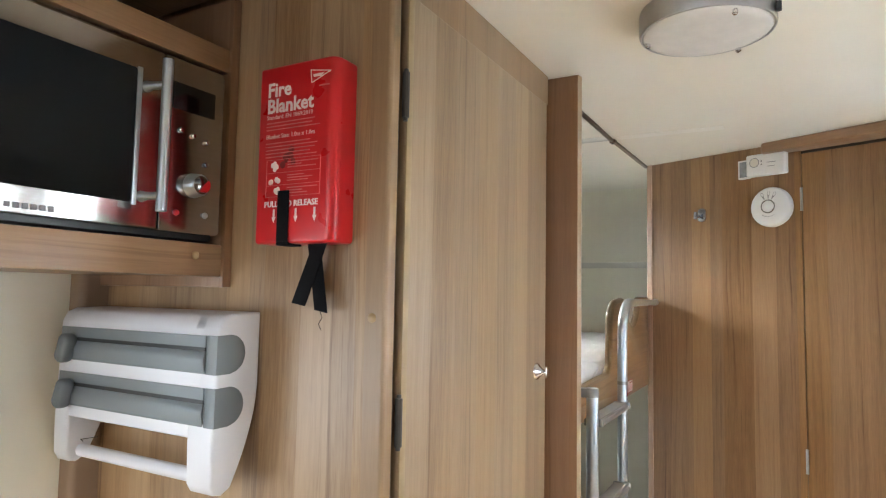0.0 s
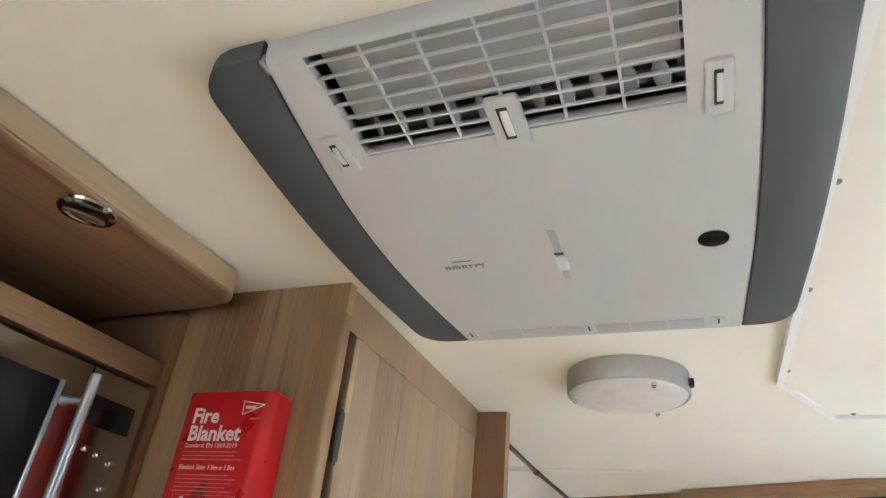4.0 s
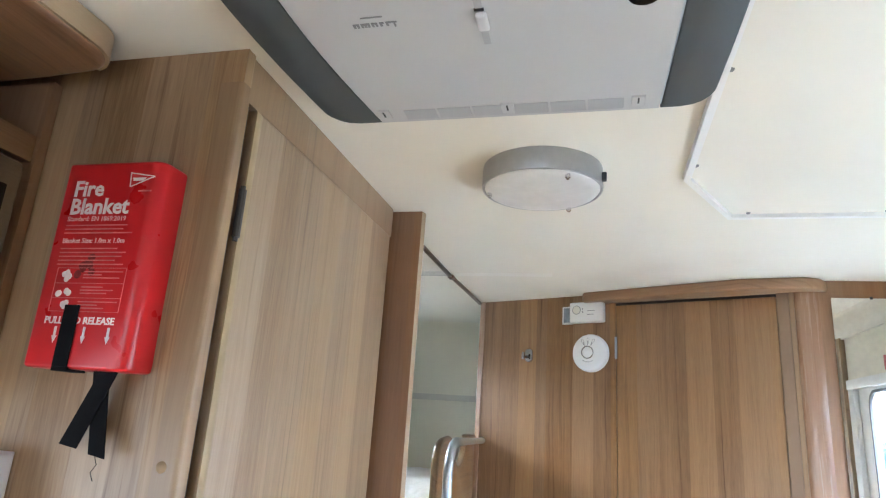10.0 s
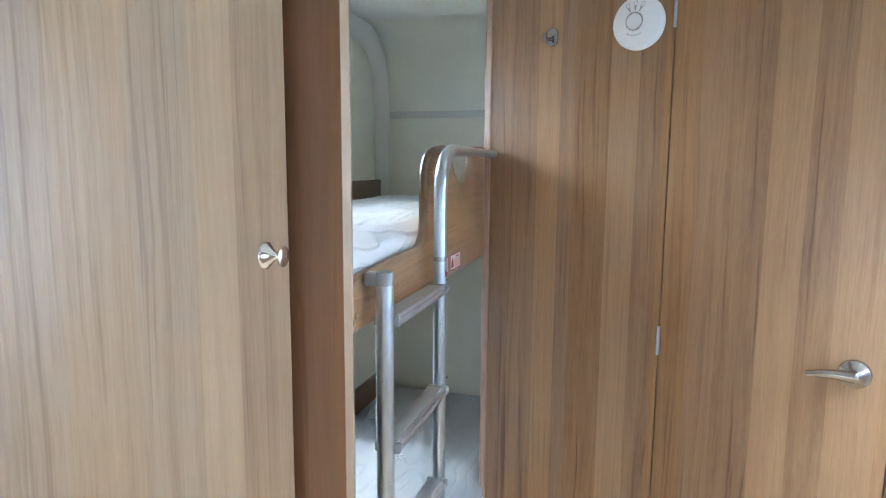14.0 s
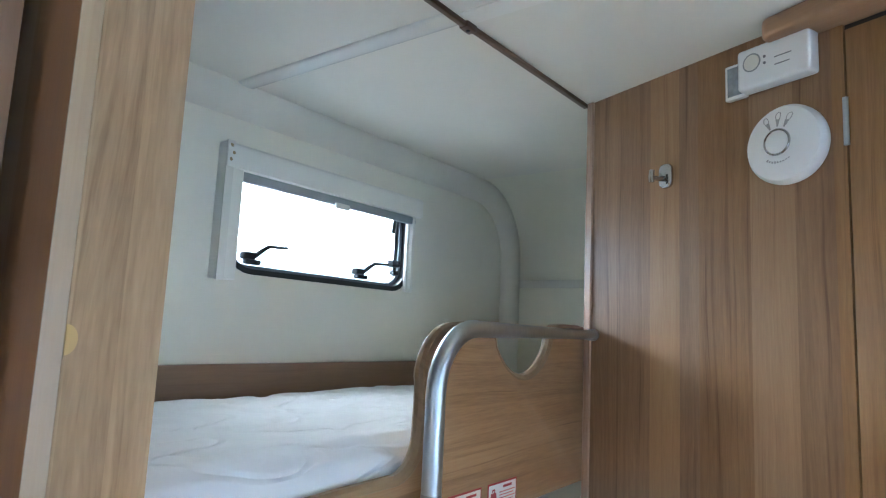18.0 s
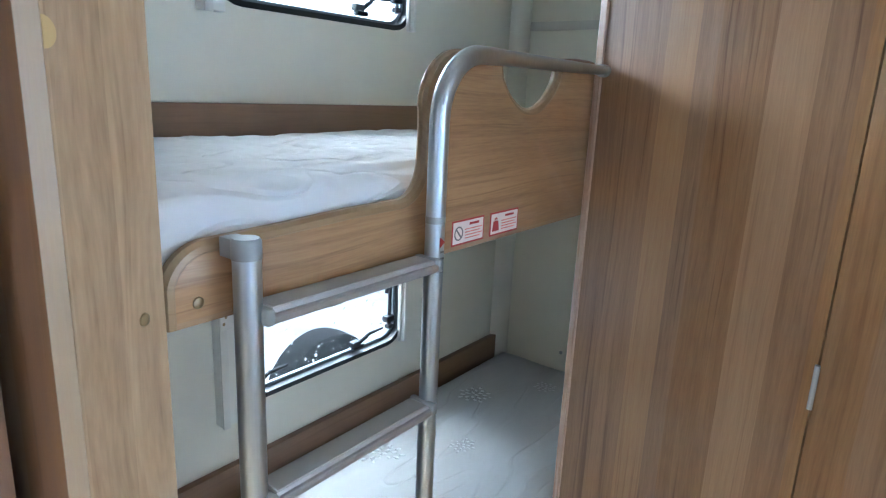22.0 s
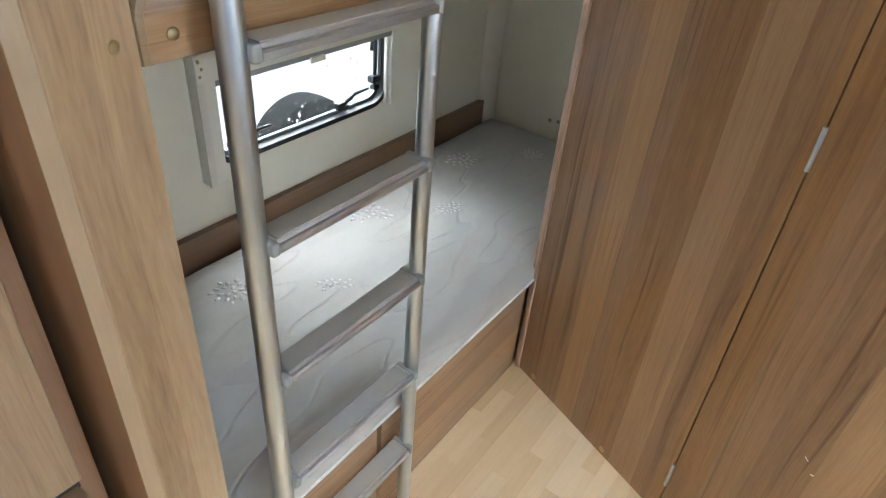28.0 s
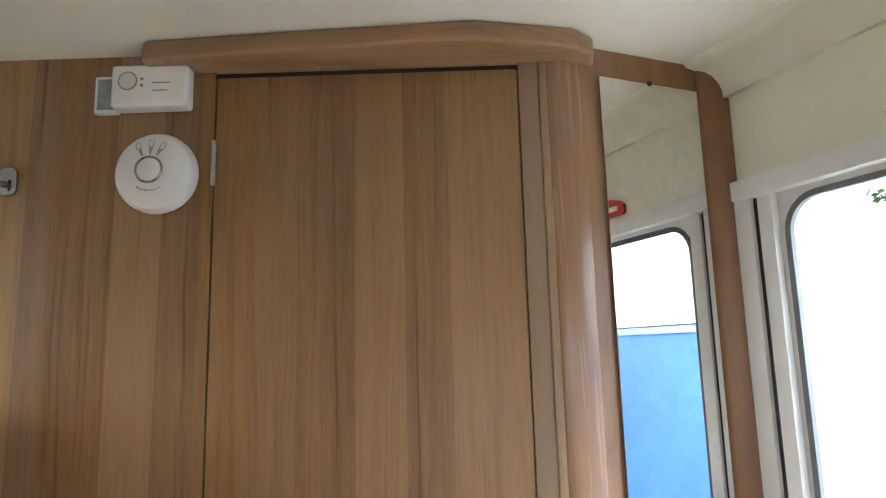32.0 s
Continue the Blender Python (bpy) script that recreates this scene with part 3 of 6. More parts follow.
# ---- bunk windows ----
def bunk_window(name, z0, z1, label):
    w = thing(name, (X_OUT, 2.32, z0), label, "window", kind="structure")
    x = X_OUT
    y0, y1 = WIN_Y
    part("reveal", ring_prism(round_rect(y0, y1, z0, z1, 0.0006), round_rect(y0 + 0.003, y1 - 0.003, z0 + 0.003, z1 - 0.003, 0.075), "x", x - 0.034, x + 0.0006), M_WALL, w)
    fr = part("window_frame", ring_prism(round_rect(y0 + 0.003, y1 - 0.003, z0 + 0.003, z1 - 0.003, 0.075), round_rect(y0 + 0.016, y1 - 0.018, z0 + 0.016, z1 - 0.016, 0.064), "x", x - 0.03, x + 0.002), M_BLACK, w, "black rubber window surround")
    part("inner_rim", ring_prism(round_rect(y0 + 0.016, y1 - 0.018, z0 + 0.016, z1 - 0.016, 0.064), round_rect(y0 + 0.026, y1 - 0.029, z0 + 0.026, z1 - 0.026, 0.055), "x", x - 0.034, x - 0.022), M_GREY_PL, fr)
    pane = part("pane", box(x - 0.033, x - 0.028, y0 + 0.01, y1 - 0.01, z0 + 0.01, z1 - 0.01), M_GLASS, w, "clear acrylic pane", 0)
    pane.visible_shadow = False
    # blind cassette, side rails and pull
    part("blind_cassette", prism(round_rect(x - 0.002, x + 0.036, z1 - 0.032, z1 + 0.026, 0.014, 5, (0, 0, 1, 0)), "y", y0 - 0.03, y1 + 0.008, 0.002), M_BLIND, w, "white roller blind cassette")
    bar = part("blind_bar", box(x + 0.002, x + 0.018, y0 + 0.02, y1 - 0.002, z1 - 0.054, z1 - 0.03, 0.003), M_ALU_CAP, w, "grey bottom bar of the rolled blind")
    part("pull", box(x + 0.016, x + 0.026, y0 + 0.31, y0 + 0.36, z1 - 0.064, z1 - 0.048, 0.004), M_WHITE_OLD, bar)
    side = part("blind_rail", box(x, x + 0.028, y0 - 0.032, y0 + 0.02, z0 - 0.015, z1 + 0.022, 0.003), M_BLIND, w, "broad white blind side rail")
    part("rail_lip", box(x + 0.028, x + 0.034, y0 - 0.032, y0 - 0.012, z0 - 0.018, z1 + 0.028, 0.002), M_WHITE_OLD, side)
    for k in range(3):
        part("screw", lathe([(0, 0.003), (0.004, 0.002), (0.005, 0)], pose(x + 0.034, y0 - 0.022 + 0.006 * (k % 2), z1 + 0.016 - 0.016 * k, 0, 90, 0), 10), M_BRASS, side)
    part("blind_rail", join(box(x, x + 0.012, y1 - 0.030, y1 - 0.022, z0 + 0.006, z1 - 0.03, 0.002), box(x, x + 0.020, y1 - 0.018, y1 - 0.006, z0 + 0.004, z1 - 0.03, 0.002)), M_BLIND, w)
    # catches: two at the foot, one stay at the far side
    for cyy in (y0 + 0.088, y1 - 0.197):
        c = part("catch", join(box(x - 0.022, x - 0.004, cyy - 0.018, cyy + 0.022, z0 + 0.028, z0 + 0.04, 0.003), box(x - 0.02, x + 0.002, cyy - 0.03, cyy + 0.004, z0 + 0.038, z0 + 0.056, 0.006)), M_BLACK, w, "black window catch")
        part("lever", tube([(x - 0.006, cyy, z0 + 0.045), (x + 0.006, cyy + 0.015, z0 + 0.062), (x + 0.01, cyy + 0.03, z0 + 0.073), (x + 0.012, cyy + 0.086, z0 + 0.076)], [0.006, 0.006, 0.005, 0.003], 8), M_BLACK, c)
    st = part("stay", tube([(x - 0.016, y1 - 0.052, z0 + 0.05), (x - 0.016, y1 - 0.05, z1 - 0.05)], 0.006, 8), M_BLACK, w, "black window stay")
    part("clamp", box(x - 0.026, x - 0.002, y1 - 0.075, y1 - 0.04, z0 + 0.075, z0 + 0.096, 0.006), M_BLACK, st)
    part("clamp", box(x - 0.024, x - 0.004, y1 - 0.066, y1 - 0.042, z0 + 0.052, z0 + 0.066, 0.005), M_BLACK, st)
    part("hook", tube([(x - 0.012, y1 - 0.05, z1 - 0.045), (x - 0.006, y1 - 0.072, z1 - 0.048), (x - 0.006, y1 - 0.078, z1 - 0.09)], 0.006, 8), M_BLACK, st)
    return w


bunk_window("window_1", *WIN_Z["upper"], "small upper bunk window with rolled white blind")
bunk_window("window_2", *WIN_Z["lower"], "small lower bunk window with rolled white blind, wet outside")
drops = bmesh.new()
rnd = random.Random(4)
for i in range(90):
    m = Matrix.Translation((X_OUT - 0.0345, rnd.uniform(2.04, 2.58), 0.615 + rnd.random() ** 1.6 * 0.15)) @ Matrix.Diagonal((0.55, 1, 1.1, 1))
    bmesh.ops.create_icosphere(drops, subdivisions=2, radius=0.0016 + 0.0032 * rnd.random() ** 2.5, matrix=m)
solo("rain_drops", drops, M_DROP, "clear rain drops on the lower bunk window", "rain drops", "stuff", smooth=180)

# ---- washroom wall, door, post and mirror panel ----
def on_wall(bm):
    return moved(bm, WALL_M)


M_WOOD_PINK = wood("laminate_pink_edge", rot=WALL_A, light=(0.50, 0.37, 0.27), mid=(0.43, 0.29, 0.20), dark=(0.35, 0.21, 0.14), strip=60.0, rough=0.28)
setting("wall_washroom", on_wall(box(0.012, 0.5445, 0.0, 0.03, 0.0, CEIL)), M_WOOD_WALL, "wood-laminate washroom partition set askew", "wall")
setting("trim_washroom_edge", on_wall(prism([(-0.012, 0.05), (-0.012, 0.004), *arc(-0.002, 0.004, 0.010, 180, 270, 5), (0.012, -0.006), (0.012, 0.05)], "z", 0.0, CEIL)), M_WOOD_PINK, "rounded edging on the washroom partition", "trim", 50)
# Near-black strip stands in for the shade in the gap.
setting("wall_washroom_head", on_wall(box(0.5445, 1.10, 0.006, 0.034, 1.9085, CEIL)), M_DARK, "dark gap over the washroom door", "trim")
d1 = thing("door_1", WALL_P + WALL_U * 0.79, "closed wood-laminate washroom door", "door", kind="structure")
part("leaf", on_wall(box(0.5475, 1.0418, 0.0, 0.026, 0.012, 1.907, 0.0015)), M_WOOD_WALL, d1)
for z in (1.724, 0.912, 0.105):
    part("hinge", on_wall(tube([(0.5462, -0.003, z), (0.5462, -0.003, z + 0.074)], 0.0042, 10)), M_ALU, d1, "satin metal hinge")
HZ, HS = 0.955, 0.972
hm = WALL_M @ pose(HS, 0, HZ, 90, 0, 0)
hd = part("door_handle", lathe([(0.0, 0.0), (0.030, 0.0), (0.032, 0.004), (0.030, 0.012), (0.020, 0.018), (0.013, 0.021), (0.012, 0.045), (0.0, 0.047)], hm, 36), M_NICKEL, d1, "round brushed nickel door handle")
part("lever", on_wall(tube([(HS + 0.004, -0.042, HZ + 0.002), (HS - 0.03, -0.044, HZ + 0.003), (HS - 0.062, -0.045, HZ - 0.001), (HS - 0.086, -0.046, HZ - 0.006)], [0.012, 0.0105, 0.0085, 0.006], 14)), M_NICKEL, hd)
setting("trim_door_jamb", on_wall(join(box(1.0435, 1.076, -0.002, 0.03, 0.0, 1.92, 0.001), )), M_TRIM_GREY, "grey-brown jamb of the washroom door", "trim")
setting("trim_jamb_strip", on_wall(box(1.0765, 1.0895, -0.004, 0.03, 0.0, 1.92, 0.001)), M_STRIP_PALE, "pale edging strip beside the jamb", "trim")
setting("corner_post", on_wall(prism([(1.09, 0.10), (1.09, -0.003), *arc(1.102, 0.073, 0.078, 265, 345, 14), (1.176, 0.10)], "z", 0.0, CEIL)),
        wood("laminate_round_post", rot=WALL_A, light=(0.385, 0.248, 0.156), mid=(0.312, 0.186, 0.112), dark=(0.245, 0.137, 0.08), strip=20.0, rough=0.26, flame=0.25, contrast=0.15), "glossy rounded wood post beside the mirror", "post", 60)
bpy.data.materials["laminate_round_post"].node_tree.nodes["Principled BSDF"].inputs["Coat Weight"].default_value = 0.4
bpy.data.materials["laminate_round_post"].node_tree.nodes["Principled BSDF"].inputs["Coat Roughness"].default_value = 0.12
pel = [(0.445, 0.0), (0.440, -0.030), *arc(0.460, -0.036, 0.02, 180, 260, 5), (0.70, -0.072), (0.97, -0.088), (1.13, -0.052), (1.165, -0.02), (1.175, 0.03), (0.5, 0.03)]
setting("trim_door_pelmet", on_wall(prism(pel, "z", 1.9165, CEIL, 0.007, 3)), M_WOOD_PEL, "bowed wood pelmet over the washroom door", "pelmet", 45)

M_WOOD_PANEL = wood("laminate_mirror_panel", strip=16.0, contrast=0.3, flame=0.5, light=(0.32, 0.182, 0.092), mid=(0.237, 0.125, 0.059), dark=(0.15, 0.071, 0.032))
setting("wall_mirror_panel", box(0.60, X_IN, MIRROR_Y + 0.003, MIRROR_Y + 0.025, 0.0, CEIL), M_WOOD_PANEL, "reddish wood-laminate panel behind the mirror", "wall")
setting("trim_mirror_edge", prism([(0.846, MIRROR_Y + 0.003), (0.846, MIRROR_Y - 0.002), (0.850, MIRROR_Y - 0.007), (0.858, MIRROR_Y - 0.013), (0.868, MIRROR_Y - 0.018), (0.880, MIRROR_Y - 0.022), (0.8935, MIRROR_Y - 0.025), (0.8935, MIRROR_Y + 0.003)], "z", 0.0, CEIL - 0.002), M_WOOD_PANEL, "reddish wood edging beside the mirror", "trim", 50)
mir = thing("wall_mirror", (0.739, MIRROR_Y, 1.0), "tall frameless wall mirror on a wood panel", "mirror")
part("mirror_glass", box(0.635, 0.843, MIRROR_Y - 0.003, MIRROR_Y + 0.002, 1.007, 1.899, 0.0008, 1), M_MIRROR, mir, smooth=0)
for z in (1.899, 1.007):
    part("clip", box(0.735, 0.742, MIRROR_Y - 0.006, MIRROR_Y + 0.003, z - 0.004, z + 0.004, 0.002), M_BLACK, mir, "small dark mirror clip")

# ---- entrance door in the offside wall ----
d2 = thing("door_2", (X_IN, 1.70, 0.0), "closed white caravan entrance door with a tall window", "door", kind="structure")
o, i_ = (1.405, 1.99, 0.02, 1.715), DOOR_WIN
part("leaf", ring_prism(round_rect(o[0], o[1], o[2], o[3], 0.012), round_rect(i_[0], i_[1], i_[2], i_[3], 0.055), "x", X_IN + 0.006, X_IN + 0.03), M_WHITE, d2)
part("window_seal", ring_prism(round_rect(i_[0] - 0.004, i_[1] + 0.004, i_[2] - 0.004, i_[3] + 0.004, 0.059), round_rect(i_[0] + 0.006, i_[1] - 0.006, i_[2] + 0.006, i_[3] - 0.006, 0.05), "x", X_IN + 0.003, X_IN + 0.012), M_SEAL, d2, "grey rubber window seal")
pane = part("pane", box(X_IN + 0.016, X_IN + 0.02, i_[0] - 0.004, i_[1] + 0.004, i_[2] - 0.004, i_[3] + 0.004), M_PANE, d2, "clear door pane", 0)
part("window_catch", prism(round_rect(1.497, 1.516, 1.135, 1.185, 0.008), "x", X_IN - 0.012, X_IN + 0.005, 0.003), plain("dark_blue_plastic", (0.03, 0.06, 0.14), 0.4), d2, "dark blue catch on the door window")
pane.visible_shadow = False
part("door_surround", join(box(X_IN - 0.012, X_IN + 0.006, 1.9925, 2.044, 0.0, 1.722, 0.002), box(X_IN - 0.012, X_IN + 0.006, 1.36, 1.412, 0.0, 1.722, 0.002), box(X_IN - 0.016, X_IN + 0.006, 1.36, 2.044, 1.6935, 1.728, 0.003)), M_WHITE, d2, "white door surround")
part("flyscreen_gap", box(X_IN - 0.004, X_IN + 0.005, 1.981, 1.992, 0.03, 1.692), M_BLACK, d2, "black flyscreen slot")
part("flyscreen_edge", box(X_IN - 0.010, X_IN + 0.005, 1.953, 1.9805, 0.03, 1.692, 0.002), M_WHITE, d2)
setting("wall_entrance_panel", box(X_IN - 0.02, X_IN, 1.20, 1.345, 0.0, CEIL - 0.06, 0.002), M_WOOD, "narrow wood panel beside the entrance", "wall")
sg = thing("emergency_sign", (X_IN, 1.716, 1.76), "small red emergency sign on the cream wall", "sign")
part("plate", prism([(1.684, 1.739), (1.757, 1.739), (1.761, 1.744), (1.761, 1.760), (1.744, 1.772), (1.688, 1.787), (1.684, 1.784)], "x", X_IN - 0.006, X_IN + 0.001, 0.001), M_RED, sg)
part("panel", box(X_IN - 0.008, X_IN - 0.006, 1.708, 1.740, 1.750, 1.761), M_PRINT, sg)

# ---- outside ----
gl = Nodes("overcast_sky_glow")
gl.b.inputs["Base Color"].default_value = (0.8, 0.8, 0.8, 1)
gl.b.inputs["Emission Color"].default_value = (0.93, 0.97, 1.0, 1)
gl.b.inputs["Emission Strength"].default_value = 1.3
GLOW = gl.mat
setting("ground", box(-60, 60, -60, 60, -0.75, -0.62), M_GROUND, "wet pale concrete yard", "ground", 0)
van = thing("blue_trailer", (5.2, -4.5, -0.62), "large blue box trailer parked outside the entrance", "trailer")
part("body", box(4.2, 6.4, -10.0, -0.4, -0.52, 1.575, 0.05), M_BLUE, van)
part("rail", box(4.17, 4.25, -10.0, -0.4, 1.55, 1.62, 0.01), M_BLUE_PALE, van)
part("roof_seam", box(4.16, 4.26, -10.0, -0.4, 1.622, 1.632, 0.003), M_AC_SIDE, van)
for wy in (-7.5, -2.5):
    part("wheel", lathe([(0, 0.1), (0.3, 0.1), (0.36, 0.06), (0.36, -0.06), (0.3, -0.1), (0, -0.1)], pose(4.4, wy, -0.26, 0, 90, 0), 24), M_BLACK, van)
nb = thing("neighbour_caravan", (5.0, 4.4, -0.62), "white caravan parked beside, seen through the door window", "caravan")
part("body", prism(round_rect(3.4, 5.6, -0.25, 2.19, 0.12), "y", 0.6, 8.0, 0.03), M_WHITE, nb)
part("awning_rail", box(3.385, 3.42, 0.7, 7.9, 2.06, 2.085, 0.005), M_ALU, nb)
part("corner_strip", box(3.388, 3.402, 3.79, 3.82, -0.1, 2.02, 0.003), M_ALU_CAP, nb)
part("side_window", box(3.39, 3.402, 3.88, 4.9, 1.75, 1.99, 0.004), M_ALU_CAP, nb, "pale grey side window")
part("drain_pipe", tube([(3.385, 3.93, 1.10), (3.385, 3.93, 1.48)], 0.008, 10), M_AC_SIDE, nb)
part("locker_flap", box(3.39, 3.402, 3.84, 3.98, 0.86, 1.14, 0.004), M_GREY_PL, nb)
for wy in (4.0, 4.9):
    part("wheel", lathe([(0, 0.1), (0.28, 0.1), (0.33, 0.06), (0.33, -0.06), (0.28, -0.1), (0, -0.1)], pose(3.6, wy, -0.29, 0, 90, 0), 24), M_BLACK, nb)
setting("backdrop", box(58, 58.2, -60, 60, -0.6, 60), GLOW, "bright overcast sky beyond the yard", "sky", 0)
setting("backdrop_nearside", box(-58.2, -57.9, -59.9, 59.9, -0.6, 60), GLOW, "bright overcast sky beyond the yard", "sky", 0)
setting("backdrop_rear", box(-57.9, 57.9, 59.7, 59.9, -0.6, 60), GLOW, "bright overcast sky beyond the yard", "sky", 0)
setting("backdrop_front", box(-57.9, 57.9, -59.9, -59.7, -0.6, 60), GLOW, "bright overcast sky beyond the yard", "sky", 0)
tree = thing("tree", (15.0, 9.5, -0.62), "green leafy tree beyond the parked caravan", "tree")
part("trunk", join(tube([(15.0, 9.5, -0.62), (15.05, 9.52, 1.2), (14.95, 9.5, 3.2), (15.0, 9.45, 5.2)], [0.16, 0.13, 0.09, 0.03], 12), tube([(14.98, 9.5, 2.6), (14.5, 9.2, 3.7), (14.1, 9.1, 4.6)], [0.06, 0.04, 0.015], 8), tube([(14.98, 9.5, 2.9), (15.4, 10.0, 3.9), (15.7, 10.3, 4.7)], [0.06, 0.04, 0.015], 8)), M_BARK, tree)
crown = bmesh.new()
rt = random.Random(21)
for k in range(900):
    d = Vector((rt.gauss(0, 1), rt.gauss(0, 1), rt.gauss(0, 1))).normalized()
    c = Vector((15.0, 9.5, 4.3)) + Vector((d.x * 1.5, d.y * 1.5, d.z * 1.3)) * (0.35 + 0.75 * rt.random() ** 0.5) * (0.8 + 0.4 * noise.noise(d * 2.1))
    a, b = Vector((rt.gauss(0, 1), rt.gauss(0, 1), rt.gauss(0, 1))).normalized() * 0.12, Vector((rt.gauss(0, 1), rt.gauss(0, 1), rt.gauss(0, 1))).normalized() * 0.07
    crown.faces.new([crown.verts.new(c + v) for v in (-a, b, a, -b)])
part("crown", crown, M_LEAF, tree, "crown of small leaves", 0)
tyre = thing("spare_tyre", (-2.4, 3.44, -0.663), "dark wet spare tyre standing on the ground", "tyre")
part("tread", lathe([(0.22, 0.09), (0.29, 0.1), (0.34, 0.075), (0.345, 0.03), (0.345, -0.03), (0.34, -0.075), (0.29, -0.1), (0.22, -0.09), (0.22, 0.09)], pose(-2.4, 3.44, -0.318, 0, 90, 0), 40), M_TYRE, tyre)
part("rim", lathe([(0, 0.05), (0.12, 0.06), (0.22, 0.05), (0.22, -0.05), (0, -0.05)], pose(-2.4, 3.44, -0.318, 0, 90, 0), 32), M_TYRE, tyre)


# ---- wardrobe beside the kitchen ----
WY = 0.714          # face of the wardrobe's end panel
WX = -0.478         # its front
wd = thing("wardrobe", (-0.8, 1.03, 0.0), "tall wood-laminate wardrobe with a closed door", "wardrobe")
part("end_panel", join(box(X_OUT, WX - 0.034, WY, WY + 0.018, 0.0, CEIL), box(WX - 0.034, WX, WY, WY + 0.018, 1.90, CEIL)), M_WOOD_END, wd)
part("corner_edging", prism([(WX - 0.034, WY - 0.0008), (WX - 0.006, WY - 0.0008), *arc(WX - 0.006, WY + 0.0052, 0.006, 270, 360, 5), (WX, WY + 0.02), (WX - 0.034, WY + 0.017)], "z", 0.0, 1.90), M_WOOD_EDGE_Z, wd, "pale rounded corner edging")
part("head_rail", box(WX - 0.03, WX - 0.004, WY + 0.0205, 1.368, 1.882, CEIL - 0.001), M_WOOD_EDGE_Z, wd)
# Stile coloured near-black to paint the shade of the hinge-side recess.
part("hinge_stile", box(WX - 0.03, WX - 0.010, WY + 0.0205, WY + 0.036, 0.0, 1.882), M_HINGE_DARK, wd, "stile darkened for the shaded recess on the hinge side")
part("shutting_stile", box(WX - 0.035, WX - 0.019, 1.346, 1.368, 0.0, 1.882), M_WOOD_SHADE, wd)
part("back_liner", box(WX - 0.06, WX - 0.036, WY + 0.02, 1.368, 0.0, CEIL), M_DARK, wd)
dr = part("door", box(WX - 0.018, WX + 0.002, WY + 0.039, 1.345, 0.682, 1.878, 0.003, 3), M_WOOD, wd)
part("edge_strip", box(WX - 0.012, WX + 0.0024, WY + 0.0392, WY + 0.054, 0.684, 1.876, 0.001), plain("ochre_edging", (0.36, 0.26, 0.135), 0.4, vary=0.15, big=20), dr, "ochre edging on the hinge side")
# Black bar fills the gap, painting the shade between the doors.
part("finger_gap", box(WX - 0.034, WX - 0.014, WY + 0.039, 1.345, 0.655, 0.6815), M_BLACK, wd, "dark finger gap between the doors")
lowd = part("lower_door", box(WX - 0.018, WX + 0.002, WY + 0.039, 1.345, 0.06, 0.652, 0.004, 3), M_WOOD, wd)
part("grip_edge", prism([(WX - 0.018, 0.651), (WX + 0.0018, 0.650), (WX + 0.0018, 0.6525), (WX - 0.010, 0.660), (WX - 0.018, 0.660)], "y", WY + 0.04, 1.342), M_BATTEN, lowd, "bevelled finger grip along the top")
part("plinth", box(WX - 0.06, WX - 0.04, WY + 0.02, 1.368, 0.0, 0.06), M_BATTEN, wd)
for z in (1.725, 1.262, 0.80):
    part("hinge", join(tube([(WX + 0.001, WY + 0.036, z - 0.033), (WX + 0.001, WY + 0.036, z + 0.033)], 0.0055, 10), tube([(WX + 0.001, WY + 0.036, z - 0.038), (WX + 0.001, WY + 0.036, z + 0.038)], 0.0035, 8)), M_HINGE_DARK, dr, "dark bronze barrel hinge")
part("knob", lathe([(0.0, 0.0285), (0.0105, 0.028), (0.0130, 0.0265), (0.0132, 0.0245), (0.0115, 0.0228), (0.0055, 0.0205), (0.0042, 0.0180), (0.0058, 0.0145), (0.0115, 0.0085), (0.0165, 0.0050), (0.0182, 0.0030), (0.0185, 0.0)], pose(WX + 0.002, 1.287, 1.280, 0, 90, 0), 24), M_CHROME, dr, "small chrome door knob")
M_PLUG = plain("tan_plug", (0.36, 0.235, 0.11), 0.4)
part("shelf_plug", lathe([(0, 0.0032), (0.004, 0.0028), (0.0068, 0.0012), (0.0072, 0)], pose(-0.5005, WY, 1.4063, 90, 0, 0), 18), M_PLUG, wd, "tan screw cover")

# upright post between the wardrobe and the bunks
pt = thing("bunk_post", (-0.47, 1.43, 0.0), "broad wood-laminate upright at the foot of the bunks", "post")
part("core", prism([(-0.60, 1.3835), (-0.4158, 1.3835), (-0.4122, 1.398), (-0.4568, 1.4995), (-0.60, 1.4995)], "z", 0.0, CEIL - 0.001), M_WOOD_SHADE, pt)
PA = math.degrees(math.atan2(0.0445, 0.102))
PF = Matrix.Translation((-0.411, 1.398, 0)) @ Matrix.Rotation(radians(PA), 4, "Z")      # the slanting face: local x out of it, y along it
part("front_face", moved(box(-0.0016, 0.0, 0.0002, 0.1113, 0.0, CEIL - 0.002), PF), M_WOOD_POST, pt)
part("edge_band", prism([(-0.4158, 1.3822), (-0.4152, 1.3826), (-0.4106, 1.3975), (-0.4122, 1.398)], "z", 0.0, CEIL - 0.002), M_WOOD_BAND, pt, "pale edge band")
part("plug", moved(prism([(0.0005, 1.388), *arc(0.0005, 1.400, 0.012, -90, 90, 12), (0.0005, 1.412)], "x", -0.0005, 0.0007), PF), plain("beige_plug", (0.52, 0.36, 0.15), 0.5), pt, "half-round ochre screw cover")
part("screw", lathe([(0, 0.0035), (0.003, 0.0035), (0.0062, 0.0015), (0.0066, 0)], PF @ pose(0, 0.0815, 1.150, 0, 90, 0), 16), M_BRASS, pt, "bronzed screw cap")

